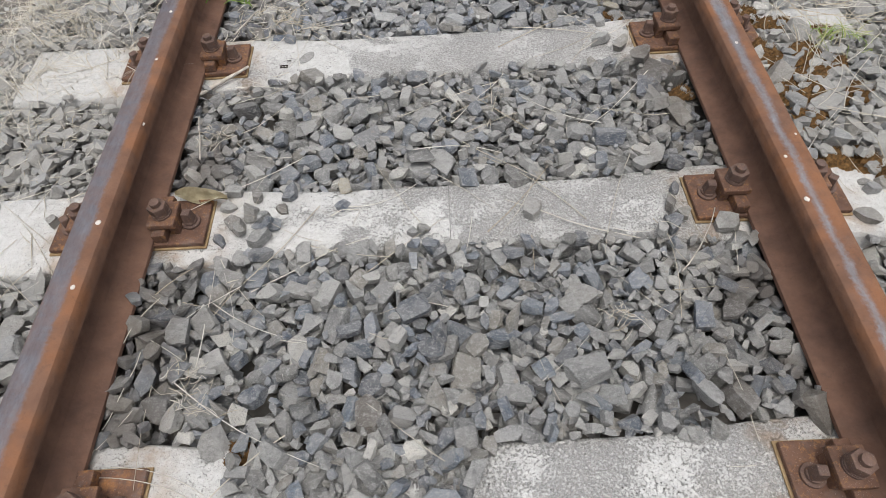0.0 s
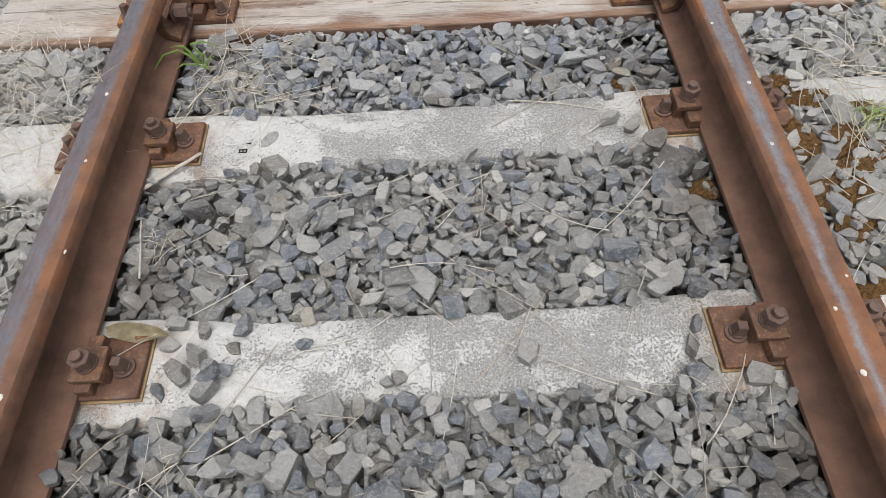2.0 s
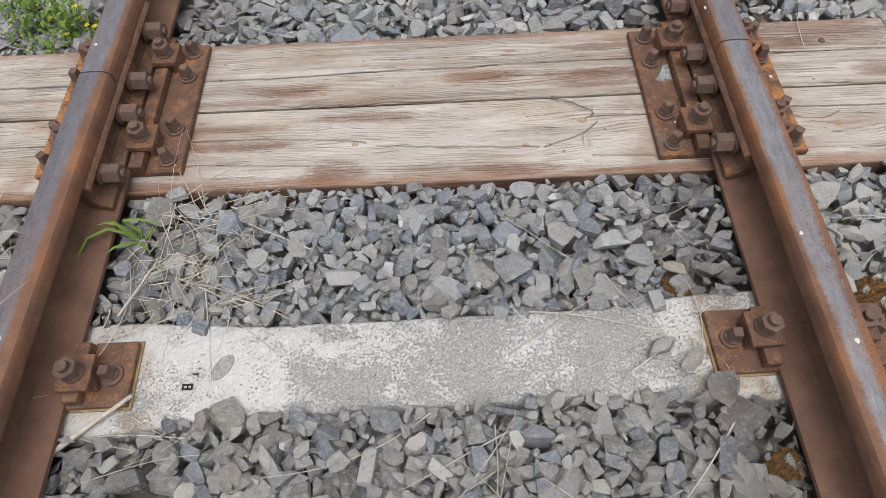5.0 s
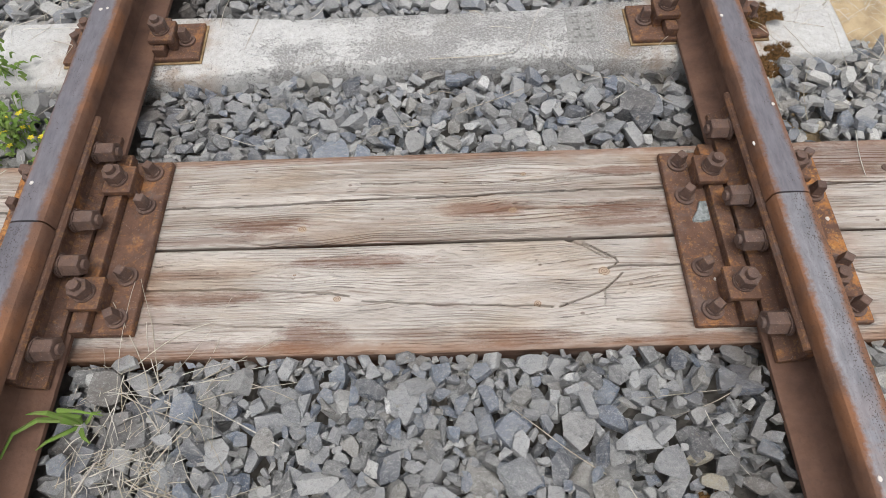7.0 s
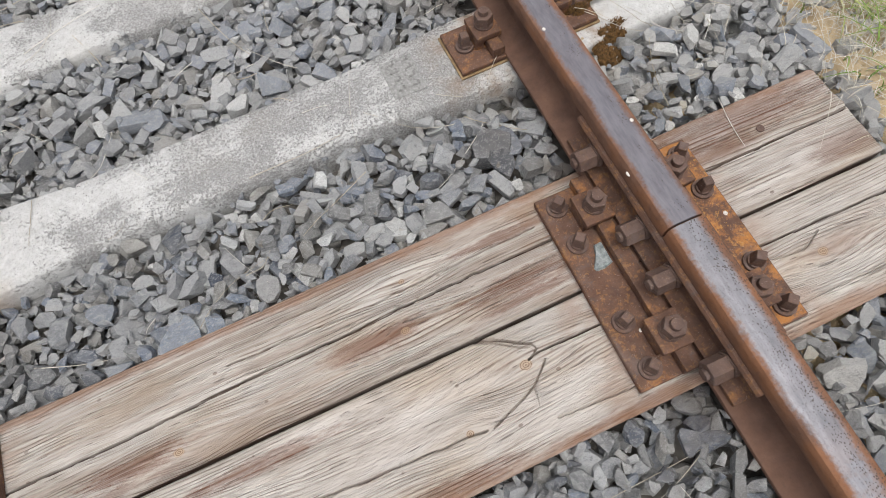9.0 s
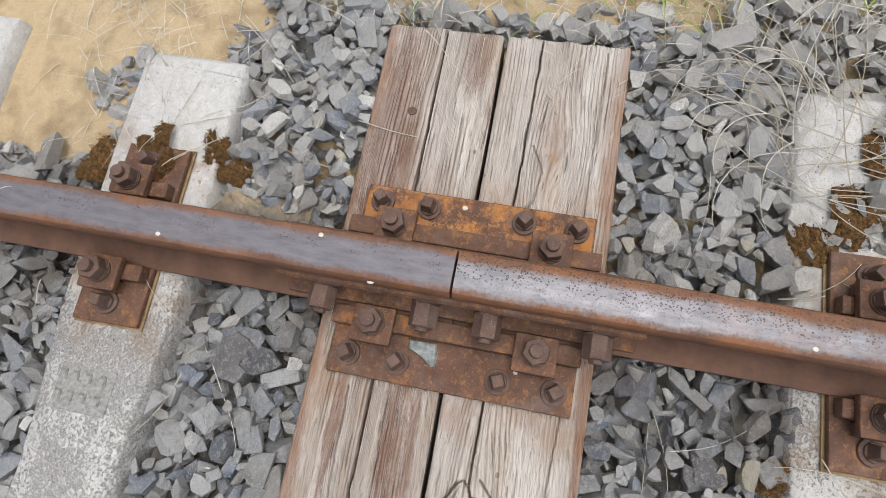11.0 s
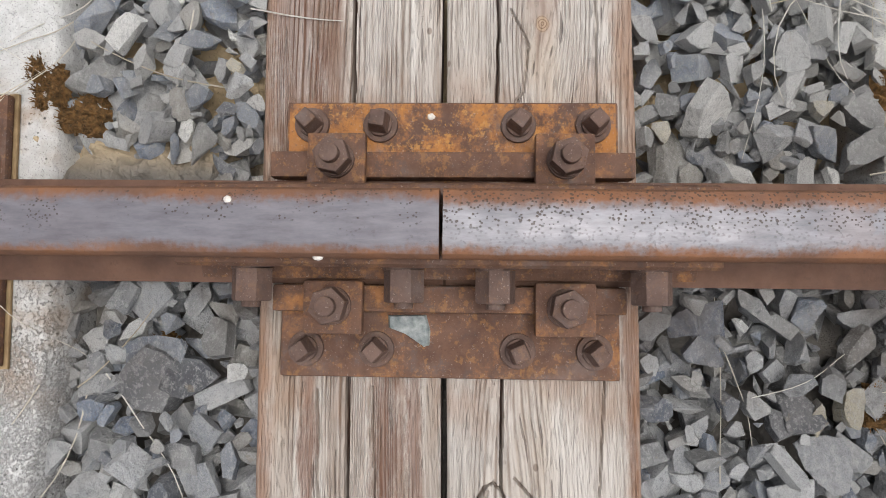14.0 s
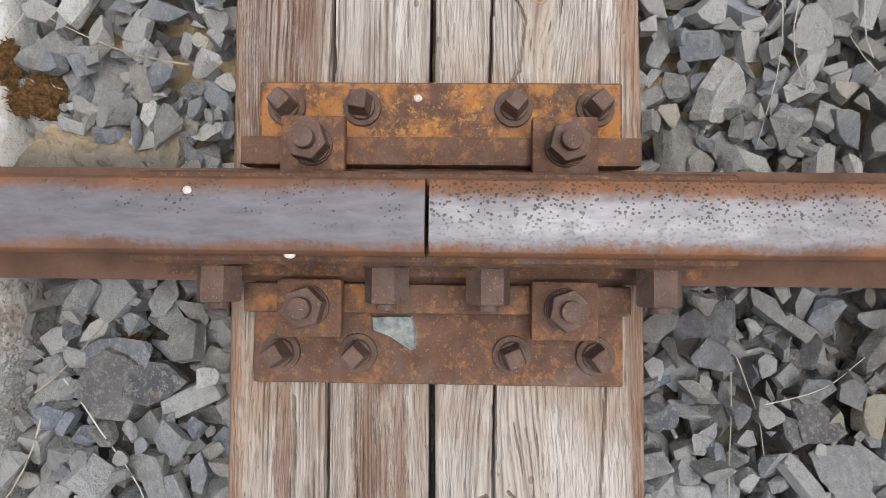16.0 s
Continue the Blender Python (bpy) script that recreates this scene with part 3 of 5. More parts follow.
# ---- sleepers ----
def build_concrete_sleeper(yc, skew, end):
    """Prestressed concrete sleeper: narrower in the middle, sloped flanks, rounded top edges."""
    bm = bmesh.new()
    xs = [-end, -end + 0.012, -1.0, -0.85, -0.5, -0.3, 0.0, 0.3, 0.5, 0.85, 1.0, end - 0.012, end]
    fine = []
    for a, b in zip(xs, xs[1:]):
        k = max(1, int((b - a) / 0.04))
        fine += [a + (b - a) * i / k for i in range(k)]
    fine.append(end)
    rows = []
    for x in fine:
        y = yc + skew * x
        t = min(1, max(0, (abs(x) - 0.3) / 0.35))
        w = 0.089 + 0.024 * t * t * (3 - 2 * t)
        drop = 0.008 if abs(x) > end - 0.006 else 0.0
        row = []
        for u, z in ((-w - 0.035, -0.2), (-w - 0.007, -0.03), (-w - 0.003, -0.008), (-w + 0.004, -0.001), (-w * 0.5, 0), (0, 0.001), (w * 0.5, 0), (w - 0.004, -0.001), (w + 0.003, -0.008), (w + 0.007, -0.03), (w + 0.035, -0.2)):
            j = 0.0022 * noise.noise((x * 22, u * 40 + y * 7, z * 30))
            row.append(bm.verts.new((x, y + u + j * (1 if abs(u) > w * 0.8 else 0), z - drop + j * 0.5)))
        rows.append(row)
    for a, b in zip(rows, rows[1:]):
        for i in range(len(a) - 1):
            bm.faces.new((a[i], b[i], b[i + 1], a[i + 1]))
        bm.faces.new((a[0], a[-1], b[-1], b[0]))
    bm.faces.new(rows[0])
    bm.faces.new(rows[-1][::-1])
    bmesh.ops.recalc_face_normals(bm, faces=bm.faces)
    s = part("concrete_sleeper", bm, CONCRETE)
    for p in s.data.polygons:
        p.use_smooth = abs(p.normal.x) < 0.7
    return tagged(s, "weathered pale grey concrete sleeper bedded in the ballast", "railway sleeper", "concrete sleepers")


CONCRETE_SLEEPERS = [build_concrete_sleeper(y, k, e) for y, k, e in zip(SLEEPERS, SKEW, SLEEPER_ENDS)]


def groove(x, y, cracks):
    """Depth of the cracks at a place of a timber's top: each crack runs through points, with a half width and a depth."""
    deep = 0.0
    for pts, w, d in cracks:
        if not (min(p[0] for p in pts) - 0.02 < x < max(p[0] for p in pts) + 0.02):
            continue
        for (ax, ay), (bx, by) in zip(pts, pts[1:]):
            k = ((x - ax) * (bx - ax) + (y - ay) * (by - ay)) / ((bx - ax) ** 2 + (by - ay) ** 2)
            k = min(1, max(0, k))
            jit = 0.0025 * noise.noise((x * 30, ay * 9, 1.0))
            dist = math.hypot(x - ax - k * (bx - ax), y + jit - ay - k * (by - ay))
            if dist < w:
                deep = max(deep, d * (1 - dist / w) ** 0.5)
    return deep


def build_timber(y0, y1, cracks, mat, label):
    x0, x1 = TIMBER_X
    xs = [x0]
    while xs[-1] < x1:
        xs.append(min(x1, xs[-1] + (0.0015 if 0.36 < xs[-1] < 0.52 or 0.9 < xs[-1] < 1.1 else 0.0045)))
    nx, ny = len(xs) - 1, int((y1 - y0) / 0.0017)
    verts, faces = [], []
    for i in range(nx + 1):
        x = xs[i]
        for j in range(ny + 1):
            y = y0 + (y1 - y0) * j / ny
            e = min(y - y0, y1 - y)
            z = -0.006 * max(0, 1 - e / 0.006) ** 2 - groove(x, y, cracks)
            z += 0.0012 * noise.noise((x * 2.5, y * 60, 0)) - 0.004 * max(0, 1 - min(x - x0, x1 - x) / 0.012) ** 2
            wob = 0.0022 * noise.noise((x * 5, y0 * 3 + (5 if j > ny / 2 else 0), 0)) if j in (0, ny) else 0.0
            verts.append((x + (0.006 * noise.noise((y * 30, x, 2)) + 0.004 * noise.noise((y * 110, x, 5)) if i in (0, nx) else 0), y + wob, z))
    w = ny + 1
    for i in range(nx):
        for j in range(ny):
            a = i * w + j
            faces.append((a, a + w, a + w + 1, a + 1))
    rim = [i * w for i in range(nx + 1)] + [nx * w + j for j in range(1, w)] + [i * w + ny for i in range(nx - 1, -1, -1)] + [j for j in range(ny - 1, 0, -1)]
    base = len(verts)
    verts += [(verts[k][0], verts[k][1], -0.16) for k in rim]
    for i in range(len(rim)):
        k = (i + 1) % len(rim)
        faces.append((rim[i], base + i, base + k, rim[k]))
    faces.append(tuple(range(base, base + len(rim)))[::-1])
    me = bpy.data.meshes.new("timber_sleeper")
    me.from_pydata(verts, [], faces)
    me.materials.append(mat)
    t = new("timber_sleeper", me)
    t.matrix_basis = TIMBER_POSE
    return tagged(t, label, "railway sleeper", "twin timber sleepers")


NEAR_CRACKS = [([(0.36, 2.318), (0.378, 2.314), (0.419, 2.292), (0.458, 2.267)], 0.0024, 0.014), ([(0.362, 2.316), (0.392, 2.3055)], 0.006, 0.012), ([(0.395, 2.298), (0.43, 2.274), (0.452, 2.264)], 0.0016, 0.006),
               ([(0.458, 2.267), (0.463, 2.257), (0.452, 2.248)], 0.0017, 0.008),
               ([(0.44, 2.244), (0.455, 2.248), (0.503, 2.248), (0.58, 2.2465), (0.97, 2.25), (1.312, 2.244)], 0.0021, 0.02),
               ([(0.468, 2.23), (0.448, 2.212), (0.424, 2.192), (0.389, 2.178), (0.326, 2.158)], 0.0019, 0.01),
               ([(0.426, 2.195), (0.423, 2.176), (0.42, 2.156)], 0.0016, 0.006),
               ([(-1.3, 2.232), (-0.581, 2.221), (-0.366, 2.219), (-0.162, 2.204), (-0.115, 2.194)], 0.0019, 0.012),
               ([(-0.085, 2.184), (0.075, 2.17), (0.263, 2.163), (0.31, 2.16)], 0.0018, 0.011),
               ([(-0.9, 2.140), (-0.5, 2.145), (-0.25, 2.130)], 0.0016, 0.006),
               ([(0.44, 2.125), (0.6, 2.116), (1.0, 2.12), (1.3, 2.114)], 0.0016, 0.007),
               ([(-0.27, 2.25), (-0.235, 2.252), (-0.205, 2.248)], 0.003, 0.005), ([(-0.236, 2.256), (-0.239, 2.238)], 0.0022, 0.004),
               ([(0.9, 2.256), (0.968, 2.216), (1.03, 2.208), (1.08, 2.231)], 0.0018, 0.006)]
FAR_CRACKS = [([(-1.305, 2.434), (-0.573, 2.426), (-0.329, 2.427), (-0.045, 2.438), (0.149, 2.437), (0.28, 2.443), (0.56, 2.444), (0.975, 2.441), (1.312, 2.442)], 0.0024, 0.024),
              ([(-0.1, 2.480), (0.208, 2.472), (0.578, 2.485)], 0.0017, 0.008),
              ([(0.25, 2.412), (0.4, 2.407), (0.58, 2.411)], 0.0016, 0.007),
              ([(-0.65, 2.510), (-0.3, 2.503), (0.1, 2.517)], 0.0016, 0.005)]
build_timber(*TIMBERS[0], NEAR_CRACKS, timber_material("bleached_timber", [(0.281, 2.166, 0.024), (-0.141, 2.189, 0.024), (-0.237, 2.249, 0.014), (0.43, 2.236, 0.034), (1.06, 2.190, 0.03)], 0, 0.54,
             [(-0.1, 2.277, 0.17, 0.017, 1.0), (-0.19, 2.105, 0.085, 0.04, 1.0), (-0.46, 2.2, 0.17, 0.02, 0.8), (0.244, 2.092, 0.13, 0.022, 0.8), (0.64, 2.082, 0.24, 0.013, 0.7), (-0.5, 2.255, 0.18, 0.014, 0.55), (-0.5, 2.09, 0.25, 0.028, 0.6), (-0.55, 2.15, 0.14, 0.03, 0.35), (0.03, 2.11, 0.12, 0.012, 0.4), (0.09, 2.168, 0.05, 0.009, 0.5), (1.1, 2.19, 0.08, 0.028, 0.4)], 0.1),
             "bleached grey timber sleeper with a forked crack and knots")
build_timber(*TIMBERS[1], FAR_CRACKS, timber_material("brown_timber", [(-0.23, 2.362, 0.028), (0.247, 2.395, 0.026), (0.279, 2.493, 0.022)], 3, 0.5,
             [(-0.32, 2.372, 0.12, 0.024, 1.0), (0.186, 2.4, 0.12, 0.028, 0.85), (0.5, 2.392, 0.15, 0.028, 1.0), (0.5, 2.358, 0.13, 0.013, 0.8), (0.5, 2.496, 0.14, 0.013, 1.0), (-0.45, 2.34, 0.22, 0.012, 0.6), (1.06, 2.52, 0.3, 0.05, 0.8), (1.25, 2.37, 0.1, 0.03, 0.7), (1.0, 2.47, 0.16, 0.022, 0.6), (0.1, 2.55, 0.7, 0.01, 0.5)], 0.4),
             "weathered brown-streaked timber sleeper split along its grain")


# ---- fastenings ----
def screw_spike(parent, x, y, z, turn):
    bm = prism(bmesh.new(), 20, 0.0225, 0.006, pose(x, y, z), 0.002)
    prism(bm, 16, 0.016, 0.006, pose(x, y, z + 0.006), 0.002)
    box(bm, x - 0.0125, x + 0.0125, y - 0.0125, y + 0.0125, z + 0.01, z + 0.04, 0.0025, 0.003, turn)
    return part("screw_spike", bm, RUST_DARK, parent, "square-headed rusty sleeper screw")


def clamp(parent, side, x, y, z):
    """Clamp plate over rib and rail foot, with washer, hexagon nut and stud end. side: which way the rail lies."""
    bm = box(bmesh.new(), x - 0.034, x + 0.03, y - 0.036, y + 0.036, z, z + 0.016, 0.004)
    box(bm, x - 0.033, x - 0.012, y - 0.028, y + 0.028, z - 0.028, z + 0.004, 0.003)
    if side < 0:
        bmesh.ops.transform(bm, matrix=Matrix.Translation((x, 0, 0)) @ Matrix.Diagonal((-1, 1, 1, 1)) @ Matrix.Translation((-x, 0, 0)), verts=bm.verts)
        bmesh.ops.reverse_faces(bm, faces=bm.faces)
    c = part("clamp_plate", bm, RUST, parent)
    bm = prism(bmesh.new(), 24, 0.023, 0.005, pose(x, y, z + 0.016), 0.0015)
    prism(bm, 24, 0.0215, 0.004, pose(x, y, z + 0.0212, 3, 2, 0), 0.0015)
    part("spring_washer", bm, RUST_DARK, c)
    bm = prism(bmesh.new(), 6, 0.0225, 0.022, pose(x, y, z + 0.0255, 0, 0, random.uniform(0, 60)), 0.003)
    part("hex_nut", bm, RUST_DARK, c)
    bm = prism(bmesh.new(), 18, 0.0115, 0.012, pose(x, y, z + 0.047), 0.002)
    part("stud", bm, RUST_DARK, c)
    return c


def rib(parent, x0, x1, y0, y1):
    bm = box(bmesh.new(), x0, x1, y0, y1, 0.018, 0.044, 0.004)
    return part("rib", bm, RUST, parent)


def build_joint_plate(side, y0, y1):
    """Long double ribbed plate under the rail joint on the twin timbers."""
    e = empty("joint_base_plate", (side * RAIL_X, (y0 + y1) / 2, 0))
    h = (y1 - y0) / 2
    bm = box(bmesh.new(), *sorted((side * -0.183, side * 0.171)), -h, h, 0.0005, 0.018, 0.004)
    box(bm, -0.064, 0.064, -h + 0.002, h - 0.002, 0.0135, 0.0138)
    part("plate", bm, RUST, e)
    for s in (-1, 1):
        mat = RUST_BRIGHT if s == side else RUST
        lo, hi = sorted((s * 0.067, s * 0.1))
        rib(e, lo, hi, -h - (0.014 if s == side else 0.002), h + (0.012 if s == side else 0.004))
        strip = box(bmesh.new(), *sorted((s * 0.101, s * (0.168 if s == side else 0.181))), -h + 0.004, h - 0.004, 0.0182, 0.0192)
        part("rusted_flange", strip, mat, e, "orange flaking rust on the flange" if s == side else "")
        for dy in (-0.139, 0.139):
            clamp(e, -s, s * (0.085 if s == side else 0.092), dy, 0.046)
        for dy in (-0.181, -0.086, 0.091, 0.18):
            screw_spike(e, s * (0.139 if s == side else 0.147), dy, 0.019, random.uniform(0, 90))
    return tagged(e, "long rusty steel base plate bolted to the timber sleepers", "base plate", "joint base plates")


build_joint_plate(1, 2.120, 2.548)
build_joint_plate(-1, 2.126, 2.557)


def build_sleeper_plate():
    e = empty("ribbed_base_plate", (0, 0, 0))
    part("pad", box(bmesh.new(), -0.184, 0.184, -0.07, 0.07, 0.0, 0.0045, 0.001), PAD, e, "thin yellowed pad under the plate")
    bm = box(bmesh.new(), -0.18, 0.18, -0.066, 0.066, 0.0047, 0.018, 0.004)
    part("plate", bm, RUST, e)
    for s in (-1, 1):
        rib(e, *sorted((s * 0.067, s * 0.098)), -0.06, 0.06)
        clamp(e, -s, s * 0.09, 0.008, 0.046)
        screw_spike(e, s * 0.142, 0.004, 0.0185, 20 + 25 * s)
    return tagged(e, "rust-brown ribbed steel base plate on a concrete sleeper", "base plate", "ribbed base plates")


first = None
for y, skew in zip(SLEEPERS, SKEW):
    for side in (-1, 1):
        m = pose(side * RAIL_X, y + skew * side * RAIL_X, 0.0012, 0, 0, math.degrees(skew) + (0 if side > 0 else 180))
        if first is None:
            first = build_sleeper_plate()
            first.matrix_basis = m
        else:
            copy_thing(first, m)


# ---- fishplates ----
def build_fishplate(side, inner, yc):
    """Joint bar between the rail's foot and head, with four bolts."""
    e = empty("fishplate", (side * RAIL_X, yc, RAIL_BASE))
    s = -side if inner else side
    outline = [(0.009, 0.04), (0.014, 0.032), (0.05, 0.0185), (0.059, 0.0195), (0.059, 0.03), (0.034, 0.043), (0.03, 0.056), (0.03, 0.078), (0.036, 0.085), (0.045, 0.09), (0.0475, 0.098), (0.044, 0.1045), (0.033, 0.107), (0.016, 0.0995), (0.009, 0.09)]
    bm = extrude(bmesh.new(), outline, -0.302, 0.302, 1, s)
    bmesh.ops.bevel(bm, geom=[ed for ed in bm.edges if abs(ed.verts[0].co.y - ed.verts[1].co.y) < 1e-4], offset=0.0015, segments=1, affect="EDGES")
    bar = part("bar", bm, RUST, e)
    for dy in (-0.236, -0.058, 0.048, 0.226):
        turn = pose(s * (0.04 if inner else 0.03), dy, 0.068, 0, 90 * s, 0)
        bm = prism(bmesh.new(), 22, 0.026, 0.0045, turn, 0.0015)
        prism(bm, 22, 0.024, 0.004, turn @ pose(0, 0, 0.005, 4, 0, 0), 0.0015)
        part("washer", bm, RUST_DARK, e)
        bm = prism(bmesh.new(), 6, 0.0235, 0.038 if inner else 0.012, turn @ pose(0, 0, 0.009, 0, 0, random.uniform(20, 40)), 0.003)
        part("nut" if inner else "bolt_head", bm, RUST_DARK, e)
        if inner:
            part("bolt_end", prism(bmesh.new(), 16, 0.011, 0.007, turn @ pose(0, 0, 0.047), 0.002), RUST_DARK, e)
    return tagged(e, "rusty fishplate with four bolts joining the rail ends", "fishplate", "fishplates")


for side in (-1, 1):
    for inner in (True, False):
        build_fishplate(side, inner, JOINT[side] + (-0.003 if side > 0 else 0.0))


# ---- ballast ----
CELL, BX0, BX1, BY0, BY1 = 0.006, -1.62, 1.62, 0.05, 4.3
NX, NY = int((BX1 - BX0) / CELL), int((BY1 - BY0) / CELL)
GX, GY = np.meshgrid(BX0 + CELL * (np.arange(NX) + 0.5), BY0 + CELL * (np.arange(NY) + 0.5), indexing="ij")


def waves(x, y, scale, seed):
    """Smooth ups and downs between about -1 and 1."""
    r = np.random.RandomState(seed)
    out = 0.0
    for _ in range(10):
        a, ph, k = r.uniform(0, 6.3), r.uniform(0, 6.3), scale * r.uniform(0.5, 1.6)
        out = out + np.sin(k * (x * math.cos(a) + y * math.sin(a)) + ph)
    return out / 4.5


def ballast_level():
    """How high the ballast reaches everywhere."""
    z = -0.006 + 0.008 * waves(GX, GY, 9, 3)
    z = np.where(np.abs(GX) > 0.85, -0.022 + 0.01 * waves(GX, GY, 7, 4), z)
    z = np.where((GY > 2.5) & (np.abs(GX) < 0.75), -0.03 + 0.009 * waves(GX, GY, 9, 5), z)
    z = np.where((GY > 2.78) & (GY < 2.99) & (np.abs(GX) < 0.75), -0.046, z)
    z = np.where((GY > 1.73) & (GY < 2.09), -0.012 + 0.007 * waves(GX, GY, 9, 5), z)
    z = np.where((GY > 2.03) & (GY < 2.09), -0.026, z)
    z = np.where((GY > 2.56) & (GY < 2.62) & (GX > 0), -0.035, z)
    z = np.where((GY < 1.03) & (np.abs(GX) < 0.7), 0.004 + 0.006 * waves(GX, GY, 9, 6), z)
    # stones lying over a sleeper's top, and bare sand beside another
    z = np.where((GY < 0.5) & (GX < 0.03 + 0.05 * waves(GX, GY, 20, 7)) & (GX > -0.4 + 0.04 * waves(GX, GY, 30, 9)), 0.026, z)
    z = np.where((GX > 0.8) & (GY > 2.86), np.where(waves(GX, GY, 16, 12) > 0.25, -0.03, -0.075), z)
    z = np.where((GX > 0.8) & (GX < 0.9) & (GY > 2.72), np.where(waves(GX, GY, 22, 13) > 0.2, -0.028, -0.06), z)
    z = np.where((GX > 0.86) & (GX < 1.36) & (GY > 1.15) & (GY < 1.705 - 0.42 * (GX - 1.03) + 0.02 * waves(GX, GY, 30, 15)), 0.014 + 0.008 * waves(GX, GY, 12, 16), z)
    z = np.where((GX > 0.79) & (GX < 0.885 + 0.02 * waves(GX, GY, 25, 17)) & (GY > 2.645) & (GY < 2.92), -0.075, z)
    z = np.where((GX > 0.87) & (GX < 1.33) & (GY > 2.58) & (GY < 2.83), -0.004 + 0.01 * waves(GX, GY, 10, 18), z)
    z = np.where((GX > 1.36) & (GY > 1.9), -0.07, z)
    z = np.where(GX < -1.36, -0.06, z)
    return z


def ballast_bed():
    """The sleepers and rails as the stones meet them."""
    h = np.full(GX.shape, -0.085)
    for y, k, e in zip(SLEEPERS, SKEW, SLEEPER_ENDS):
        y = y + k * GX
        w = np.where(np.abs(GX) > 0.5, 0.118, 0.095)
        h = np.where((np.abs(GY - y) < w) & (np.abs(GX) < e), 0.0, h)
        h = np.where((np.abs(GY - y) < 0.085) & (np.abs(np.abs(GX) - RAIL_X) < 0.19), 0.12, h)
    along = GY - 0.0145 - 0.0095 * GX
    h = np.where((along > TIMBERS[0][0]) & (along < TIMBERS[1][1]) & (GX > TIMBER_X[0]) & (GX < TIMBER_X[1]), 0.12, h)
    h = np.where(np.abs(np.abs(GX) - RAIL_X) < 0.055, 0.12, h)
    return h


LEVEL, BED = ballast_level(), ballast_bed()
HEIGHT = BED.copy()


def stone_shapes(count, seed):
    """Broken slate: flat wedges, splinters and blocks with slightly worn edges, about 2 across."""
    r = random.Random(seed)
    out = []
    for k in range(count):
        bm = bmesh.new()
        a, b, c = 1.0, r.uniform(0.4, 0.9), r.uniform(0.26, 0.56)
        if k % 5 < 2:
            # a slab between two cleavage planes with a ragged outline
            n, lean = r.randint(4, 7), (r.gauss(0, 0.14), r.gauss(0, 0.14))
            ring = []
            for q in range(n):
                t = 6.283 * (q + r.uniform(-0.33, 0.33)) / n
                w = r.uniform(0.68, 1.08)
                ring.append((a * w * math.cos(t), b * w * math.sin(t)))
            ragged = []
            for q in range(n):
                (x0, y0), (x1, y1) = ring[q], ring[(q + 1) % n]
                w, o = r.uniform(0.3, 0.7), r.gauss(0.03, 0.03)
                ragged += [(x0, y0), (x0 + (x1 - x0) * w + (y1 - y0) * o, y0 + (y1 - y0) * w - (x1 - x0) * o)]
            rows = [[bm.verts.new((x * kx + sh * c, y * kx, sz * c * 0.8 + lean[0] * x + lean[1] * y * sz)) for x, y in ragged] for sz, kx, sh in ((-1, r.uniform(0.65, 1.0), r.gauss(0, 0.3)), (1, r.uniform(0.7, 0.98), 0))]
            bm.faces.new(rows[0][::-1])
            bm.faces.new(rows[1])
            for q in range(2 * n):
                bm.faces.new((rows[0][q], rows[0][(q + 1) % (2 * n)], rows[1][(q + 1) % (2 * n)], rows[1][q]))
            cuts = 1
        elif k % 5 < 4:
            # a shattered lump
            vs = []
            for _ in range(r.randint(7, 9)):
                d = Vector((r.gauss(0, 1), r.gauss(0, 1), r.gauss(0, 1))).normalized() * r.uniform(0.85, 1.12)
                vs.append(bm.verts.new((d.x * a, d.y * b, d.z * c)))
            bmesh.ops.convex_hull(bm, input=vs)
            cuts = 2
        else:
            vs = [bm.verts.new((sx * a * r.uniform(0.65, 1), sy * b * r.uniform(0.6, 1), sz * c * r.uniform(0.5, 1))) for sx in (-1, 1) for sy in (-1, 1) for sz in (-1, 1)]
            bmesh.ops.convex_hull(bm, input=vs)
            cuts = 4
        loose = [v for v in bm.verts if not v.link_faces]
        bmesh.ops.delete(bm, geom=loose, context="VERTS")
        for _ in range(cuts):
            d = Vector((r.gauss(0, 1), r.gauss(0, 1), r.gauss(0, 0.6))).normalized()
            reach = max(v.co.dot(d) for v in bm.verts)
            cut = bmesh.ops.bisect_plane(bm, geom=bm.verts[:] + bm.edges[:] + bm.faces[:], plane_co=d * reach * r.uniform(0.68, 0.9), plane_no=d, clear_outer=True)
            edges = [g for g in cut["geom_cut"] if isinstance(g, bmesh.types.BMEdge)]
            if edges:
                bmesh.ops.contextual_create(bm, geom=edges)
        bmesh.ops.dissolve_limit(bm, angle_limit=radians(4), verts=bm.verts, edges=bm.edges)
        bmesh.ops.remove_doubles(bm, verts=bm.verts, dist=0.05)
        bmesh.ops.recalc_face_normals(bm, faces=bm.faces)
        bm.verts.index_update()
        rough = (np.array([v.co for v in bm.verts]), [[v.index for v in f.verts] for f in bm.faces], c)
        bmesh.ops.bevel(bm, geom=bm.edges[:], offset=r.uniform(0.01, 0.026), segments=1, affect="EDGES", clamp_overlap=True)
        for v in bm.verts:
            v.co *= 1 + 0.02 * r.gauss(0, 1)
        bmesh.ops.recalc_face_normals(bm, faces=bm.faces)
        bm.verts.index_update()
        out.append((np.array([v.co for v in bm.verts]), [[v.index for v in f.verts] for f in bm.faces], c, rough))
        bm.free()
    return out


SHAPES = stone_shapes(120, 5)
FLAT = [k for k, sh in enumerate(SHAPES) if k % 5 < 2 and sh[2] < 0.5]


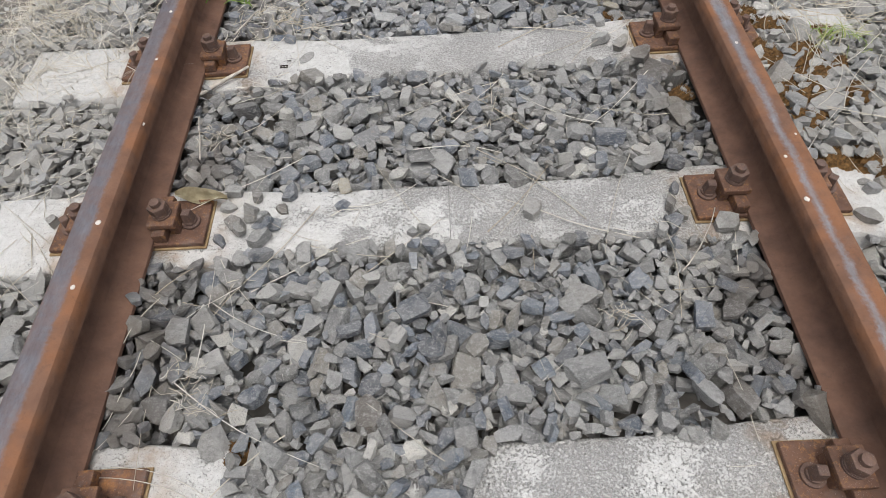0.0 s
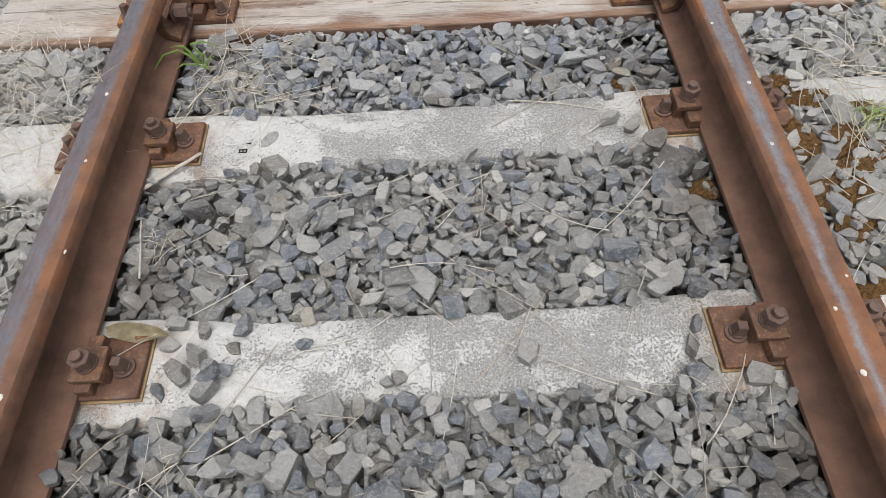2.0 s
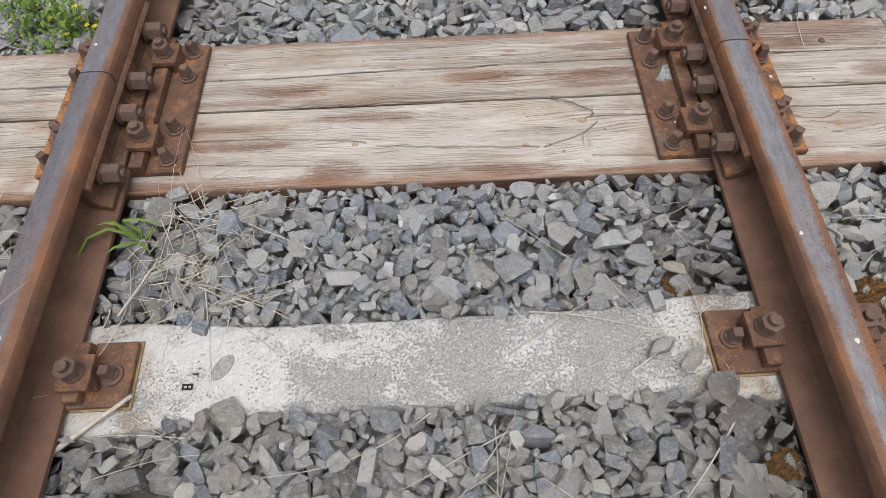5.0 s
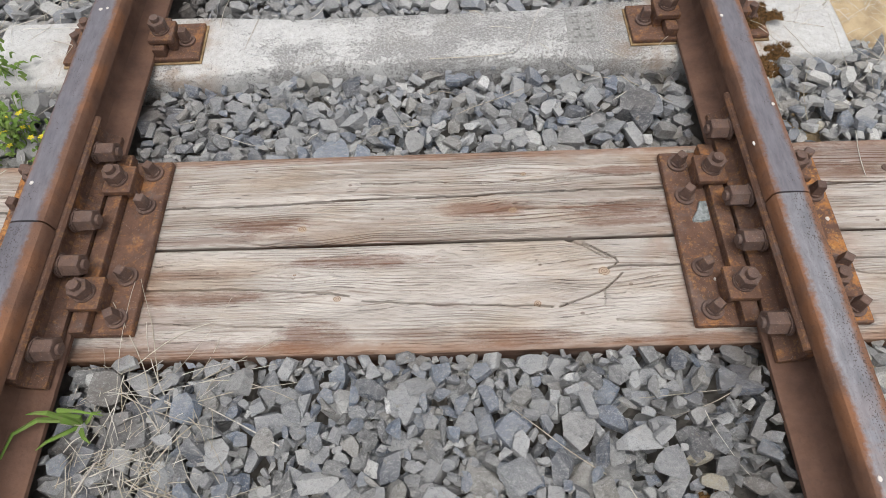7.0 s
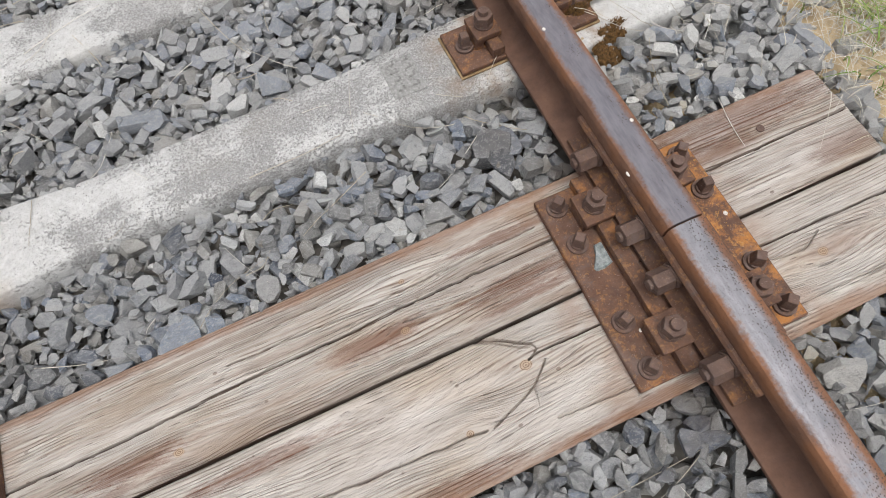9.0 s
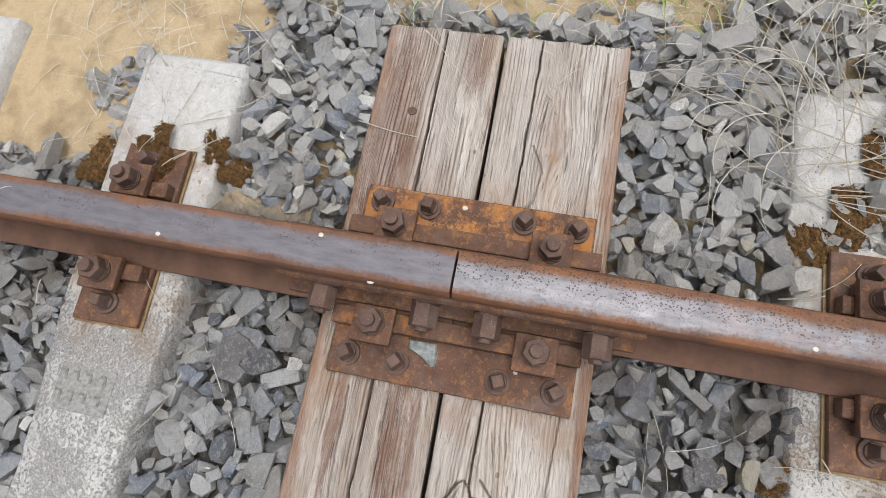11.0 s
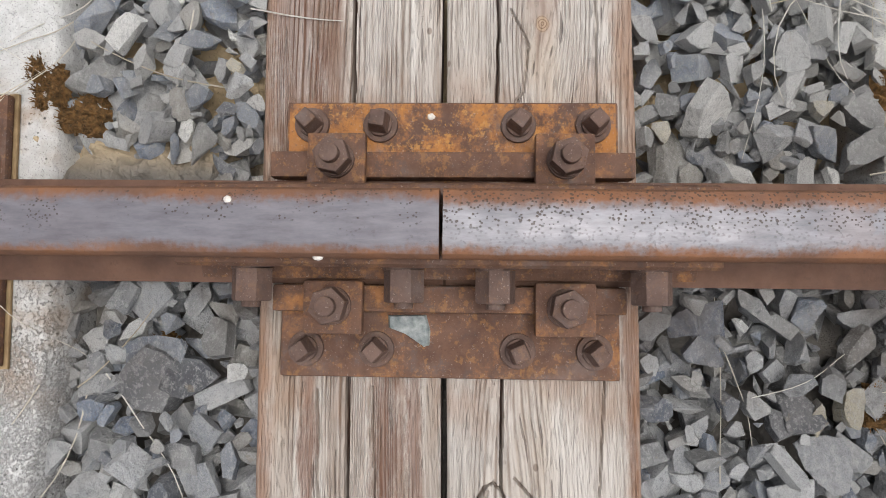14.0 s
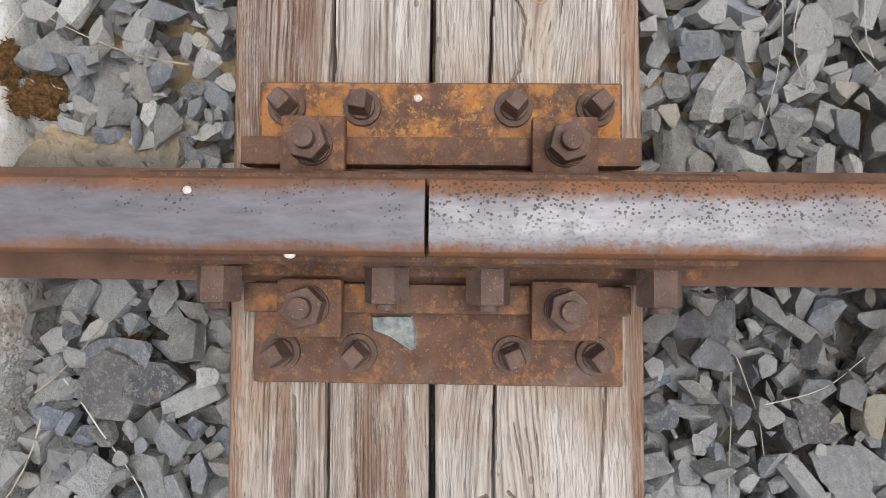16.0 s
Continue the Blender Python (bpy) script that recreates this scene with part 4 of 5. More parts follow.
def settle(i, j, a, s, r, tilt, top=None):
    """Lays one stone at a cell and raises the bed by it."""
    c = SHAPES[s][2] * a
    n = max(1, int(a * 0.8 / CELL))
    cells = (slice(max(0, i - n), i + n + 1), slice(max(0, j - n), j + n + 1))
    win = HEIGHT[cells]
    rest = float(np.percentile(win, 66)) + 0.62 * c if top is None else top - 0.8 * c
    x, y = BX0 + CELL * (i + 0.5), BY0 + CELL * (j + 0.5)
    dx, dy = GX[cells] - x, GY[cells] - y
    q = np.clip(1 - (dx * dx + dy * dy) / (0.75 * a) ** 2, 0, 1)
    np.maximum(win, np.where(q > 0, rest + 0.75 * c * np.sqrt(q), -1), out=win)
    return (s, x, y, rest, a, r.normal(0, tilt), r.normal(0, tilt), r.uniform(0, 6.28))


def cell(x, y):
    return int((x - BX0) / CELL), int((y - BY0) / CELL)


# larger stones that stand out, by place, half length and tone
BAY_A = [(0.301, 1.314, 0.031, "p"), (0.523, 1.186, 0.038, "p"), (0.39, 0.694, 0.036, "p"), (-0.054, 0.673, 0.04, "g"), (-0.22, 0.634, 0.041, "b"), (-0.403, 0.586, 0.043, "b"), (-0.583, 0.571, 0.048, "g"), (-0.174, 0.543, 0.049, "o"), (0.265, 0.777, 0.041, "p"), (-0.449, 0.665, 0.035, "g"), (-0.246, 0.487, 0.032, "p"), (-0.349, 1.22, 0.038, "g"), (-0.549, 1.432, 0.067, "d"), (0.66, 1.484, 0.042, "g"), (0.541, 0.552, 0.056, "o"), (0.483, 0.56, 0.042, "g"), (0.453, 1.46, 0.045, "b"), (-0.229, 1.316, 0.035, "g"), (0.05, 0.475, 0.034, "g"), (-0.292, 0.469, 0.029, "b")]
BAY_B = [(0.556, 2.703, 0.066, "d"), (0.405, 2.69, 0.042, "g"), (-0.005, 2.6, 0.045, "p"), (0.187, 2.61, 0.037, "p"), (-0.345, 2.007, 0.042, "p"), (-0.207, 2.003, 0.038, "b"), (0.257, 1.919, 0.034, "g"), (0.309, 1.907, 0.048, "p"), (-0.3, 1.861, 0.036, "g"), (0.057, 1.978, 0.03, "b"), (0.519, 1.895, 0.036, "d"), (0.529, 1.85, 0.032, "y"), (-0.602, 2.005, 0.053, "o"), (-0.52, 2.744, 0.039, "g"), (-0.188, 2.694, 0.039, "g")]
JOINT_IN = [(0.585, 2.704, 0.049, "b"), (0.567, 2.654, 0.048, "d"), (0.538, 1.876, 0.047, "d"), (0.543, 1.818, 0.033, "y"), (0.646, 2.016, 0.035, "g"), (0.671, 1.939, 0.033, "g"), (0.606, 1.996, 0.035, "b"), (0.543, 1.931, 0.027, "p"), (0.51, 1.954, 0.021, "p"), (0.612, 1.804, 0.043, "o"), (0.475, 1.846, 0.041, "g"), (0.514, 2.777, 0.028, "g"), (0.468, 2.745, 0.027, "g"), (0.46, 2.604, 0.03, "b")]
ON_SLEEPERS = [(-0.396, 1.103, 0.026, "b"), (-0.263, 1.06, 0.022, "g"), (-0.26, 1.128, 0.026, "y"), (-0.09, 0.978, 0.018, "g"), (-0.062, 0.98, 0.021, "p"), (0.2, 1.024, 0.032, "p"), (-0.532, 1.119, 0.03, "g"), (-0.48, 1.05, 0.034, "p"), (-0.425, 1.013, 0.028, "g"), (-0.51, 1.015, 0.026, "o"), (-0.449, 0.972, 0.033, "g"), (-0.54, 1.07, 0.022, "g"), (-0.47, 1.1, 0.018, "o"), (0.546, 1.071, 0.025, "b"), (0.527, 1.022, 0.034, "o"), (0.51, 0.96, 0.036, "b"), (0.63, 0.956, 0.03, "p"), (0.468, 1.65, 0.04, "g"), (0.531, 1.62, 0.03, "g"), (0.575, 1.56, 0.034, "o"), (0.546, 1.545, 0.028, "p")]
JOINT_OUT = [(0.864, 2.691, 0.049, "d"), (1.016, 2.653, 0.036, "b"), (0.881, 1.833, 0.043, "g"), (0.917, 1.789, 0.031, "d"), (1.011, 2.801, 0.031, "p"), (0.985, 2.728, 0.034, "p"), (0.934, 2.648, 0.028, "b"), (0.976, 2.602, 0.022, "y"), (0.896, 2.042, 0.022, "y"), (0.931, 2.035, 0.026, "g"), (0.99, 1.874, 0.03, "g"), (0.972, 1.922, 0.031, "g"), (0.951, 2.789, 0.027, "b"), (0.923, 1.842, 0.023, "y")]
PICKED = []


def lay_picked():
    r = np.random.RandomState(11)
    for x, y, a, tone in [(x, y, 1.25 * a, tone) for x, y, a, tone in ON_SLEEPERS] + BAY_A + BAY_B + JOINT_IN + JOINT_OUT:
        y += 0.018 if y > 1.78 else 0.0
        i, j = cell(x, y)
        if BED[i, j] > 0.05:
            continue
        s = FLAT[r.randint(len(FLAT))]
        top = (0.85 * a * SHAPES[s][2] * 2 if BED[i, j] > -0.01 and y > 0.6 else 0.026 if BED[i, j] > -0.01 else LEVEL[i, j] + 0.022)
        PICKED.append((settle(i, j, a, s, r, 0.16, top), tone))
    # loose stones that lie on the sleepers
    for x0, x1, y0, y1, count in ((-0.58, -0.4, 0.94, 1.06, 8), (0.48, 0.57, 0.94, 1.0, 3), (-0.45, -0.3, 0.4, 0.49, 4), (-0.9, -1.2, 0.98, 1.13, 5), (0.95, 1.2, 0.96, 1.11, 8)):
        for _ in range(count):
            x, y, a = r.uniform(min(x0, x1), max(x0, x1)), r.uniform(y0, y1), r.uniform(0.018, 0.034)
            i, j = cell(x, y)
            if HEIGHT[i, j] < 0.05:
                PICKED.append((settle(i, j, a, FLAT[r.randint(len(FLAT))], r, 0.12), "gggbpo"[r.randint(6)]))


lay_picked()


def drop_stones(tries, sizes, slack, seed, tilt):
    """Drops stones one by one where the bed is lowest below its level; gives shape, place, size and turn of each."""
    r = np.random.RandomState(seed)
    done = []
    for _ in range(tries):
        ii, jj = r.randint(6, NX - 6, 6), r.randint(6, NY - 6, 6)
        k = int(np.argmax(LEVEL[ii, jj] - HEIGHT[ii, jj]))
        i, j = ii[k], jj[k]
        if LEVEL[i, j] - HEIGHT[i, j] < slack:
            continue
        a = float(np.clip(r.lognormal(math.log(sizes[0]), sizes[1]), sizes[2], sizes[3]))
        if BX0 + CELL * i > 0.3 and 1.7 < BY0 + CELL * j < 2.9:
            a *= 1.08
        n = max(1, int(a * 0.45 / CELL))
        if BED[max(0, i - n):i + n + 1, max(0, j - n):j + n + 1].max() > 0.05:
            continue
        s = r.randint(len(SHAPES))
        c = SHAPES[s][2] * a
        m = max(1, int(a * 0.8 / CELL))
        rest = float(np.percentile(HEIGHT[max(0, i - m):i + m + 1, max(0, j - m):j + m + 1], 66)) + 0.62 * c
        if rest + 0.6 * c > LEVEL[i, j] + r.normal(0.01, 0.011):
            continue
        done.append(settle(i, j, a, s, r, tilt))
    return done


STONES = drop_stones(110000, (0.0245, 0.36, 0.012, 0.052), 0.012, 1, 0.3)
STONES += drop_stones(90000, (0.015, 0.28, 0.008, 0.024), 0.013, 2, 0.45)


def stone_mesh(st):
    """Points and faces of a laid stone; only larger stones in the track have worn edges."""
    s, x, y, z, a, rx, ry, rz = st
    turn = np.array(Euler((rx, ry, rz)).to_matrix())
    shape = SHAPES[s] if a > 0.019 and z > LEVEL[cell(x, y)] - 0.03 and y < 3.0 and -0.8 < x < 1.3 else SHAPES[s][3]
    return shape[0] @ turn.T * a + (x, y, z), shape[1]


def build_ballast():
    near = [st for st in STONES if 0.3 < st[1] < 1.15 and 1.72 < st[2] < 2.9 and st[4] > 0.017 and st[3] > -0.05]
    near.sort(key=lambda st: (st[1] - 0.75) ** 2 + (st[2] - 2.28) ** 2)
    near = near[:300 - len(PICKED)]
    single = set(near)
    verts, faces, base = [], [], 0
    for st in STONES:
        if st in single:
            continue
        p, own = stone_mesh(st)
        verts.append(p)
        faces += [[base + k for k in f] for f in own]
        base += len(p)
    me = bpy.data.meshes.new("ballast")
    me.from_pydata(np.concatenate(verts).tolist(), [], faces)
    me.materials.append(STONE)
    b = tagged(new("ballast", me), "loose bed of angular grey crushed slate ballast", "ballast", kind="stuff")
    meshes = {}
    for (s, x, y, z, a, rx, ry, rz), tone in [(st, "g") for st in near] + PICKED:
        if (s, tone) not in meshes:
            m = bpy.data.meshes.new("stone")
            m.from_pydata(SHAPES[s][0].tolist(), [], SHAPES[s][1])
            m.materials.append(TONES[tone])
            meshes[s, tone] = m
        o = new("stone", meshes[s, tone])
        o.parent = b
        o.matrix_basis = Matrix.LocRotScale((x, y, z), Euler((rx, ry, rz)), (a, a, a))
    return b


build_ballast()


def surface(x, y):
    """How high the ballast, or what stands in it, is at a place."""
    i, j = cell(x, y)
    if 0 <= i < NX and 0 <= j < NY:
        h = float(HEIGHT[i, j])
        if BED[i, j] > 0.05:
            h = 0.164 if abs(abs(x) - RAIL_X) < 0.05 else 0.02 if abs(abs(x) - RAIL_X) < 0.19 else 0.0
        return max(h, -0.05)
    return -0.045


def build_sand_crust():
    """Ochre sand washed against the rail foot, higher than the bed beside it."""
    v, f, n, m = [], [], 30, 70
    for a in range(n):
        for b in range(m):
            x, y = 0.812 + 0.095 * a / (n - 1), 2.62 + 0.31 * b / (m - 1)
            rim = min(1.0, (n - 1 - a) / 10, b / 8, (m - 1 - b) / 8) + 0.75 * noise.noise((x * 26, y * 26, 4))
            v.append((x, y, -0.085 + 0.078 * min(1.0, max(0.0, rim)) ** 0.6 + 0.012 * noise.noise((x * 38, y * 38, 1)) + 0.004 * noise.noise((x * 150, y * 150, 2))))
    for a in range(n - 1):
        for b in range(m - 1):
            o = a * m + b
            f.append((o, o + m, o + m + 1, o + 1))
    return stuff("sand_crust", v, f, SOIL, "ochre sand washed up against the rail's foot", "sand")


# ---- straw, grass and weeds ----
def blade(verts, faces, pts, width, flat=False):
    """A thin blade or stem through points: three-sided, or a flat tapering leaf."""
    base = len(verts)
    n = len(pts)
    for k, p in enumerate(pts):
        a, b = pts[max(0, k - 1)], pts[min(n - 1, k + 1)]
        d = (Vector(b) - Vector(a)).normalized()
        side = d.cross(Vector((0, 0, 1)))
        side = side.normalized() if side.length > 1e-4 else Vector((1, 0, 0))
        up = side.cross(d)
        w = width * (1 - 0.85 * (k / (n - 1)) ** 2) if flat else width * (1 - 0.4 * k / (n - 1))
        p = Vector(p)
        ring = (p - side * w, p + up * w * 0.5, p + side * w) if flat else (p - side * w - up * w * 0.5, p + up * w, p + side * w - up * w * 0.5)
        verts.extend(tuple(q) for q in ring)
    for k in range(n - 1):
        o = base + 3 * k
        for u in range(3):
            v = (u + 1) % 3
            faces.append((o + u, o + v, o + 3 + v, o + 3 + u))


def stuff(name, verts, faces, mat, label, category):
    me = bpy.data.meshes.new(name)
    me.from_pydata(verts, [], faces)
    me.materials.append(mat)
    return tagged(new(name, me), label, category, kind="stuff")


def lying_straw(r, x, y, length, ang, bend, width, verts, faces, lift=0.004):
    pts = []
    for k in range(9):
        h = surface(x, y)
        pts.append([x, y, h + lift])
        x, y = x + length / 8 * math.cos(ang), y + length / 8 * math.sin(ang)
        ang += bend / 8 + r.gauss(0, 0.025)
    for _ in range(3):
        z = [p[2] for p in pts]
        for k in range(9):
            pts[k][2] = max(z[k] - 0.004, sum(z[max(0, k - 1):k + 2]) / len(z[max(0, k - 1):k + 2]))
    if max(p[2] for p in pts) - min(p[2] for p in pts) > 0.08:
        return
    blade(verts, faces, pts, width)


def build_straw():
    r = random.Random(21)
    v, f = [], []
    zones = [(-0.68, 0.68, 0.3, 2.05, 70), (-0.68, 0.68, 2.58, 3.9, 60), (0.83, 1.35, 0.9, 1.95, 60), (0.83, 1.35, 2.58, 3.3, 50),
             (-1.5, -0.83, 0.8, 2.05, 170), (-1.5, -0.83, 2.55, 3.5, 90), (-0.68, -0.4, 1.76, 2.06, 110), (-0.66, -0.45, 0.5, 0.85, 14), (-0.66, -0.55, 1.25, 1.5, 14)]
    for x0, x1, y0, y1, count in zones:
        for _ in range(count):
            lying_straw(r, r.uniform(x0, x1), r.uniform(y0, y1), r.uniform(0.04, 0.24), r.uniform(0, 6.28), r.gauss(0, 0.4), r.uniform(0.0006, 0.0013), v, f)
    for _ in range(34):
        lying_straw(r, r.uniform(0.92, 1.25), r.uniform(1.2, 1.75), r.uniform(0.15, 0.36), r.gauss(0.9, 0.6), r.gauss(0, 0.5), r.uniform(0.0009, 0.0015), v, f, r.uniform(0.004, 0.02))
    # a nest of long dry stems beside the sleeper's end
    for _ in range(30):
        lying_straw(r, r.gauss(1.15, 0.05), r.gauss(1.8, 0.03), r.uniform(0.15, 0.34), r.gauss(0.6, 0.9), r.gauss(1.6, 1.0), r.uniform(0.0009, 0.0014), v, f, r.uniform(0.004, 0.03))
    # long single stems lying over the stones
    for _ in range(26):
        lying_straw(r, r.uniform(-0.62, 0.6), r.uniform(0.5, 2.0), r.uniform(0.2, 0.36), r.uniform(0, 6.28), r.gauss(0, 0.3), r.uniform(0.0011, 0.0016), v, f, 0.006)
    # withered roots and heads in small tangles
    for cx, cy in ((-0.55, 0.62), (-0.52, 0.58), (-0.6, 1.87), (-0.55, 1.9), (-0.5, 1.86), (0.33, 0.72), (-0.65, 1.34)):
        for _ in range(18):
            lying_straw(r, r.gauss(cx, 0.02), r.gauss(cy, 0.016), r.uniform(0.02, 0.055), r.gauss(0.3, 0.8), r.gauss(0, 1.2), 0.0009, v, f, r.uniform(0.003, 0.012))
    return stuff("straw", v, f, STRAW, "dry pale straw stems scattered over the ballast", "straw")


build_straw()
build_sand_crust()


def build_grass(name, mat, label, spots, seed, tall, lean, wide):
    """Tufts of blades; spots: x, y, spread and count."""
    r = random.Random(seed)
    v, f = [], []
    for cx, cy, sx, sy, count in spots:
        for _ in range(count):
            x, y = r.gauss(cx, sx), r.gauss(cy, sy)
            if x < 1.37 and x > -0.95 and name == "grass":
                continue
            z, a, h = surface(x, y) - 0.004, r.uniform(0, 6.28), tall * r.uniform(0.5, 1.3)
            out = h * lean * r.uniform(0.4, 1.6)
            pts = [(x + math.cos(a) * out * q * q, y + math.sin(a) * out * q * q, z + h * (q - 0.45 * q * q * min(1.6, out / h))) for q in (0, 0.25, 0.5, 0.75, 1)]
            blade(v, f, pts, wide * r.uniform(0.6, 1.3), True)
    return stuff(name, v, f, mat, label, "grass")


build_grass("grass", GREEN, "thin green and yellowing grass beside the track", [(1.83, 2.3, 0.16, 0.35, 2000), (1.62, 2.35, 0.08, 0.28, 520), (1.58, 1.95, 0.07, 0.12, 200), (1.72, 1.95, 0.1, 0.15, 560), (1.65, 2.95, 0.1, 0.2, 400)], 31, 0.085, 0.95, 0.0026)
build_grass("dry_grass", STRAW, "matted dry straw-coloured grass at the track's edge", [(1.56, 2.65, 0.1, 0.13, 520), (1.6, 2.15, 0.13, 0.3, 1100), (-1.28, 1.93, 0.14, 0.12, 700), (-1.15, 1.62, 0.12, 0.12, 150), (-1.3, 1.4, 0.12, 0.2, 220), (1.46, 1.72, 0.06, 0.1, 110), (1.3, 3.15, 0.2, 0.1, 240), (-0.9, 1.7, 0.04, 0.1, 60)], 32, 0.07, 1.5, 0.0011)


build_grass("grass_tuft", GREEN, "thin green grass tuft among moss and dry stems", [(1.12, 1.6, 0.025, 0.025, 34), (1.2, 1.57, 0.02, 0.02, 16)], 33, 0.06, 1.1, 0.0018)


def build_green_shoot():
    e = empty("green_shoot", (-0.645, 1.957, -0.02))
    arcs = [((0, 0, 0), (-0.012, 0.004, 0.04), (-0.03, 0.008, 0.072), (-0.05, 0.008, 0.075), (-0.07, 0.006, 0.07)),
            ((0, 0, 0), (-0.02, 0.0, 0.045), (-0.045, -0.004, 0.07), (-0.08, -0.03, 0.075), (-0.1, -0.075, 0.06), (-0.098, -0.115, 0.03)),
            ((0, 0, 0), (0.012, 0.006, 0.04), (-0.01, 0.012, 0.075), (0.03, 0.008, 0.085), (0.075, 0.002, 0.07)),
            ((0, 0, 0), (-0.01, -0.02, 0.03), (-0.03, -0.04, 0.05), (-0.05, -0.055, 0.045)),
            ((0, 0, 0), (0.01, -0.015, 0.02), (0.025, -0.03, 0.03), (0.035, -0.04, 0.02)), ((0, 0, 0), (0.02, 0.005, 0.02), (0.03, 0.015, 0.03), (0.04, 0.02, 0.02))]
    for pts in arcs:
        v, f = [], []
        blade(v, f, pts, 0.0058, True)
        me = bpy.data.meshes.new("leaf")
        me.from_pydata(v, [], f)
        me.materials.append(LEAF)
        new("leaf", me).parent = e
    return tagged(e, "fresh green grass shoot with bent blades beside the rail", "plant")


build_green_shoot()


def build_weed(x, y, tall, spread, leaves, flowers, seed):
    r = random.Random(seed)
    e = empty("weed", (x, y, surface(x, y)))
    for _ in range(3):
        v, f = [], []
        a = r.uniform(0, 6.28)
        blade(v, f, [(0.02 * math.cos(a) * k, 0.02 * math.sin(a) * k, tall * k / 4 * r.uniform(0.85, 1)) for k in range(5)], 0.0016)
        me = bpy.data.meshes.new("stem")
        me.from_pydata(v, [], f)
        me.materials.append(LEAF)
        new("stem", me).parent = e
    v, f = [], []
    for _ in range(leaves):
        h = tall * r.random() ** 1.8
        a, d = r.uniform(0, 6.28), spread * r.uniform(0.1, 1) * (1 - 0.7 * h / tall)
        px, py, la, ll = d * math.cos(a), d * math.sin(a), r.uniform(0, 6.28), r.uniform(0.012, 0.028)
        blade(v, f, [(px + ll * q * math.cos(la), py + ll * q * math.sin(la), 0.01 + h + 0.012 * math.sin(3 * q)) for q in (0, 0.35, 0.7, 1)], r.uniform(0.0035, 0.007), True)
    me = bpy.data.meshes.new("leaves")
    me.from_pydata(v, [], f)
    me.materials.append(LEAF)
    new("leaves", me).parent = e
    for _ in range(flowers):
        a, d = r.uniform(0, 6.28), spread * r.uniform(0.1, 0.8)
        bm = bmesh.new()
        for k in range(5):
            t = k * 1.257
            c = [bm.verts.new(q) for q in ((0, 0, 0), (0.006 * math.cos(t - 0.5), 0.006 * math.sin(t - 0.5), 0.003), (0.009 * math.cos(t), 0.009 * math.sin(t), 0.002), (0.006 * math.cos(t + 0.5), 0.006 * math.sin(t + 0.5), 0.003))]
            bm.faces.new(c)
        o = part("flower", bm, FLOWER, e, "small bright yellow flower")
        o.location = (d * math.cos(a), d * math.sin(a), tall * r.uniform(0.3, 0.6) + 0.02)
    return tagged(e, "leafy green weed with small yellow flowers beside the rail", "weed", "weeds beside the rail")


build_weed(-0.98, 2.643, 0.13, 0.1, 150, 16, 4)
build_weed(-1.1, 2.7, 0.14, 0.12, 170, 3, 5)
build_weed(-1.07, 2.865, 0.22, 0.06, 50, 0, 6)


# ---- moss ----
def build_moss(x, y, z, rx, ry, h, seed):
    """A low ragged cushion set with many tiny shoots."""
    r = random.Random(int(seed * 10) + 7)
    v, f = [], []
    lobes = [(r.gauss(0, 0.4), r.gauss(0, 0.4), r.uniform(0.3, 0.7)) for _ in range(7)]
    n = 22
    for a in range(n):
        for b in range(n):
            px, py = 2.2 * a / (n - 1) - 1.1, 2.2 * b / (n - 1) - 1.1
            k = max(1 - ((px - lx) ** 2 + (py - ly) ** 2) / lr ** 2 for lx, ly, lr in lobes) + 0.5 * noise.noise((px * 4 + seed, py * 4, 1))
            v.append((px * rx, py * ry, -0.006 + h * 0.8 * max(0, k) ** 0.5 + 0.003 * noise.noise((px * 13, py * 13, seed))))
    for a in range(n - 1):
        for b in range(n - 1):
            o = a * n + b
            if max(v[o][2], v[o + 1][2], v[o + n][2], v[o + n + 1][2]) > -0.002:
                f.append((o, o + n, o + n + 1, o + 1))
    for _ in range(700):
        o = r.randrange(n * n)
        px, py, pz = v[o]
        if pz > -0.001:
            px, py, t = px + r.gauss(0, rx * 0.04), py + r.gauss(0, ry * 0.04), r.uniform(0, 6.28)
            blade(v, f, [(px, py, pz - 0.001), (px + 0.002 * math.cos(t), py + 0.002 * math.sin(t), pz + 0.003), (px + 0.005 * math.cos(t), py + 0.005 * math.sin(t), pz + 0.0045)], 0.0009, True)
    me = bpy.data.meshes.new("moss_clump")
    me.from_pydata(v, [], f)
    me.materials.append(MOSS)
    o = new("moss_clump", me)
    o.location = (x, y, z)
    return tagged(o, "rust-brown dry moss clump among the stones", "moss", "moss clumps")


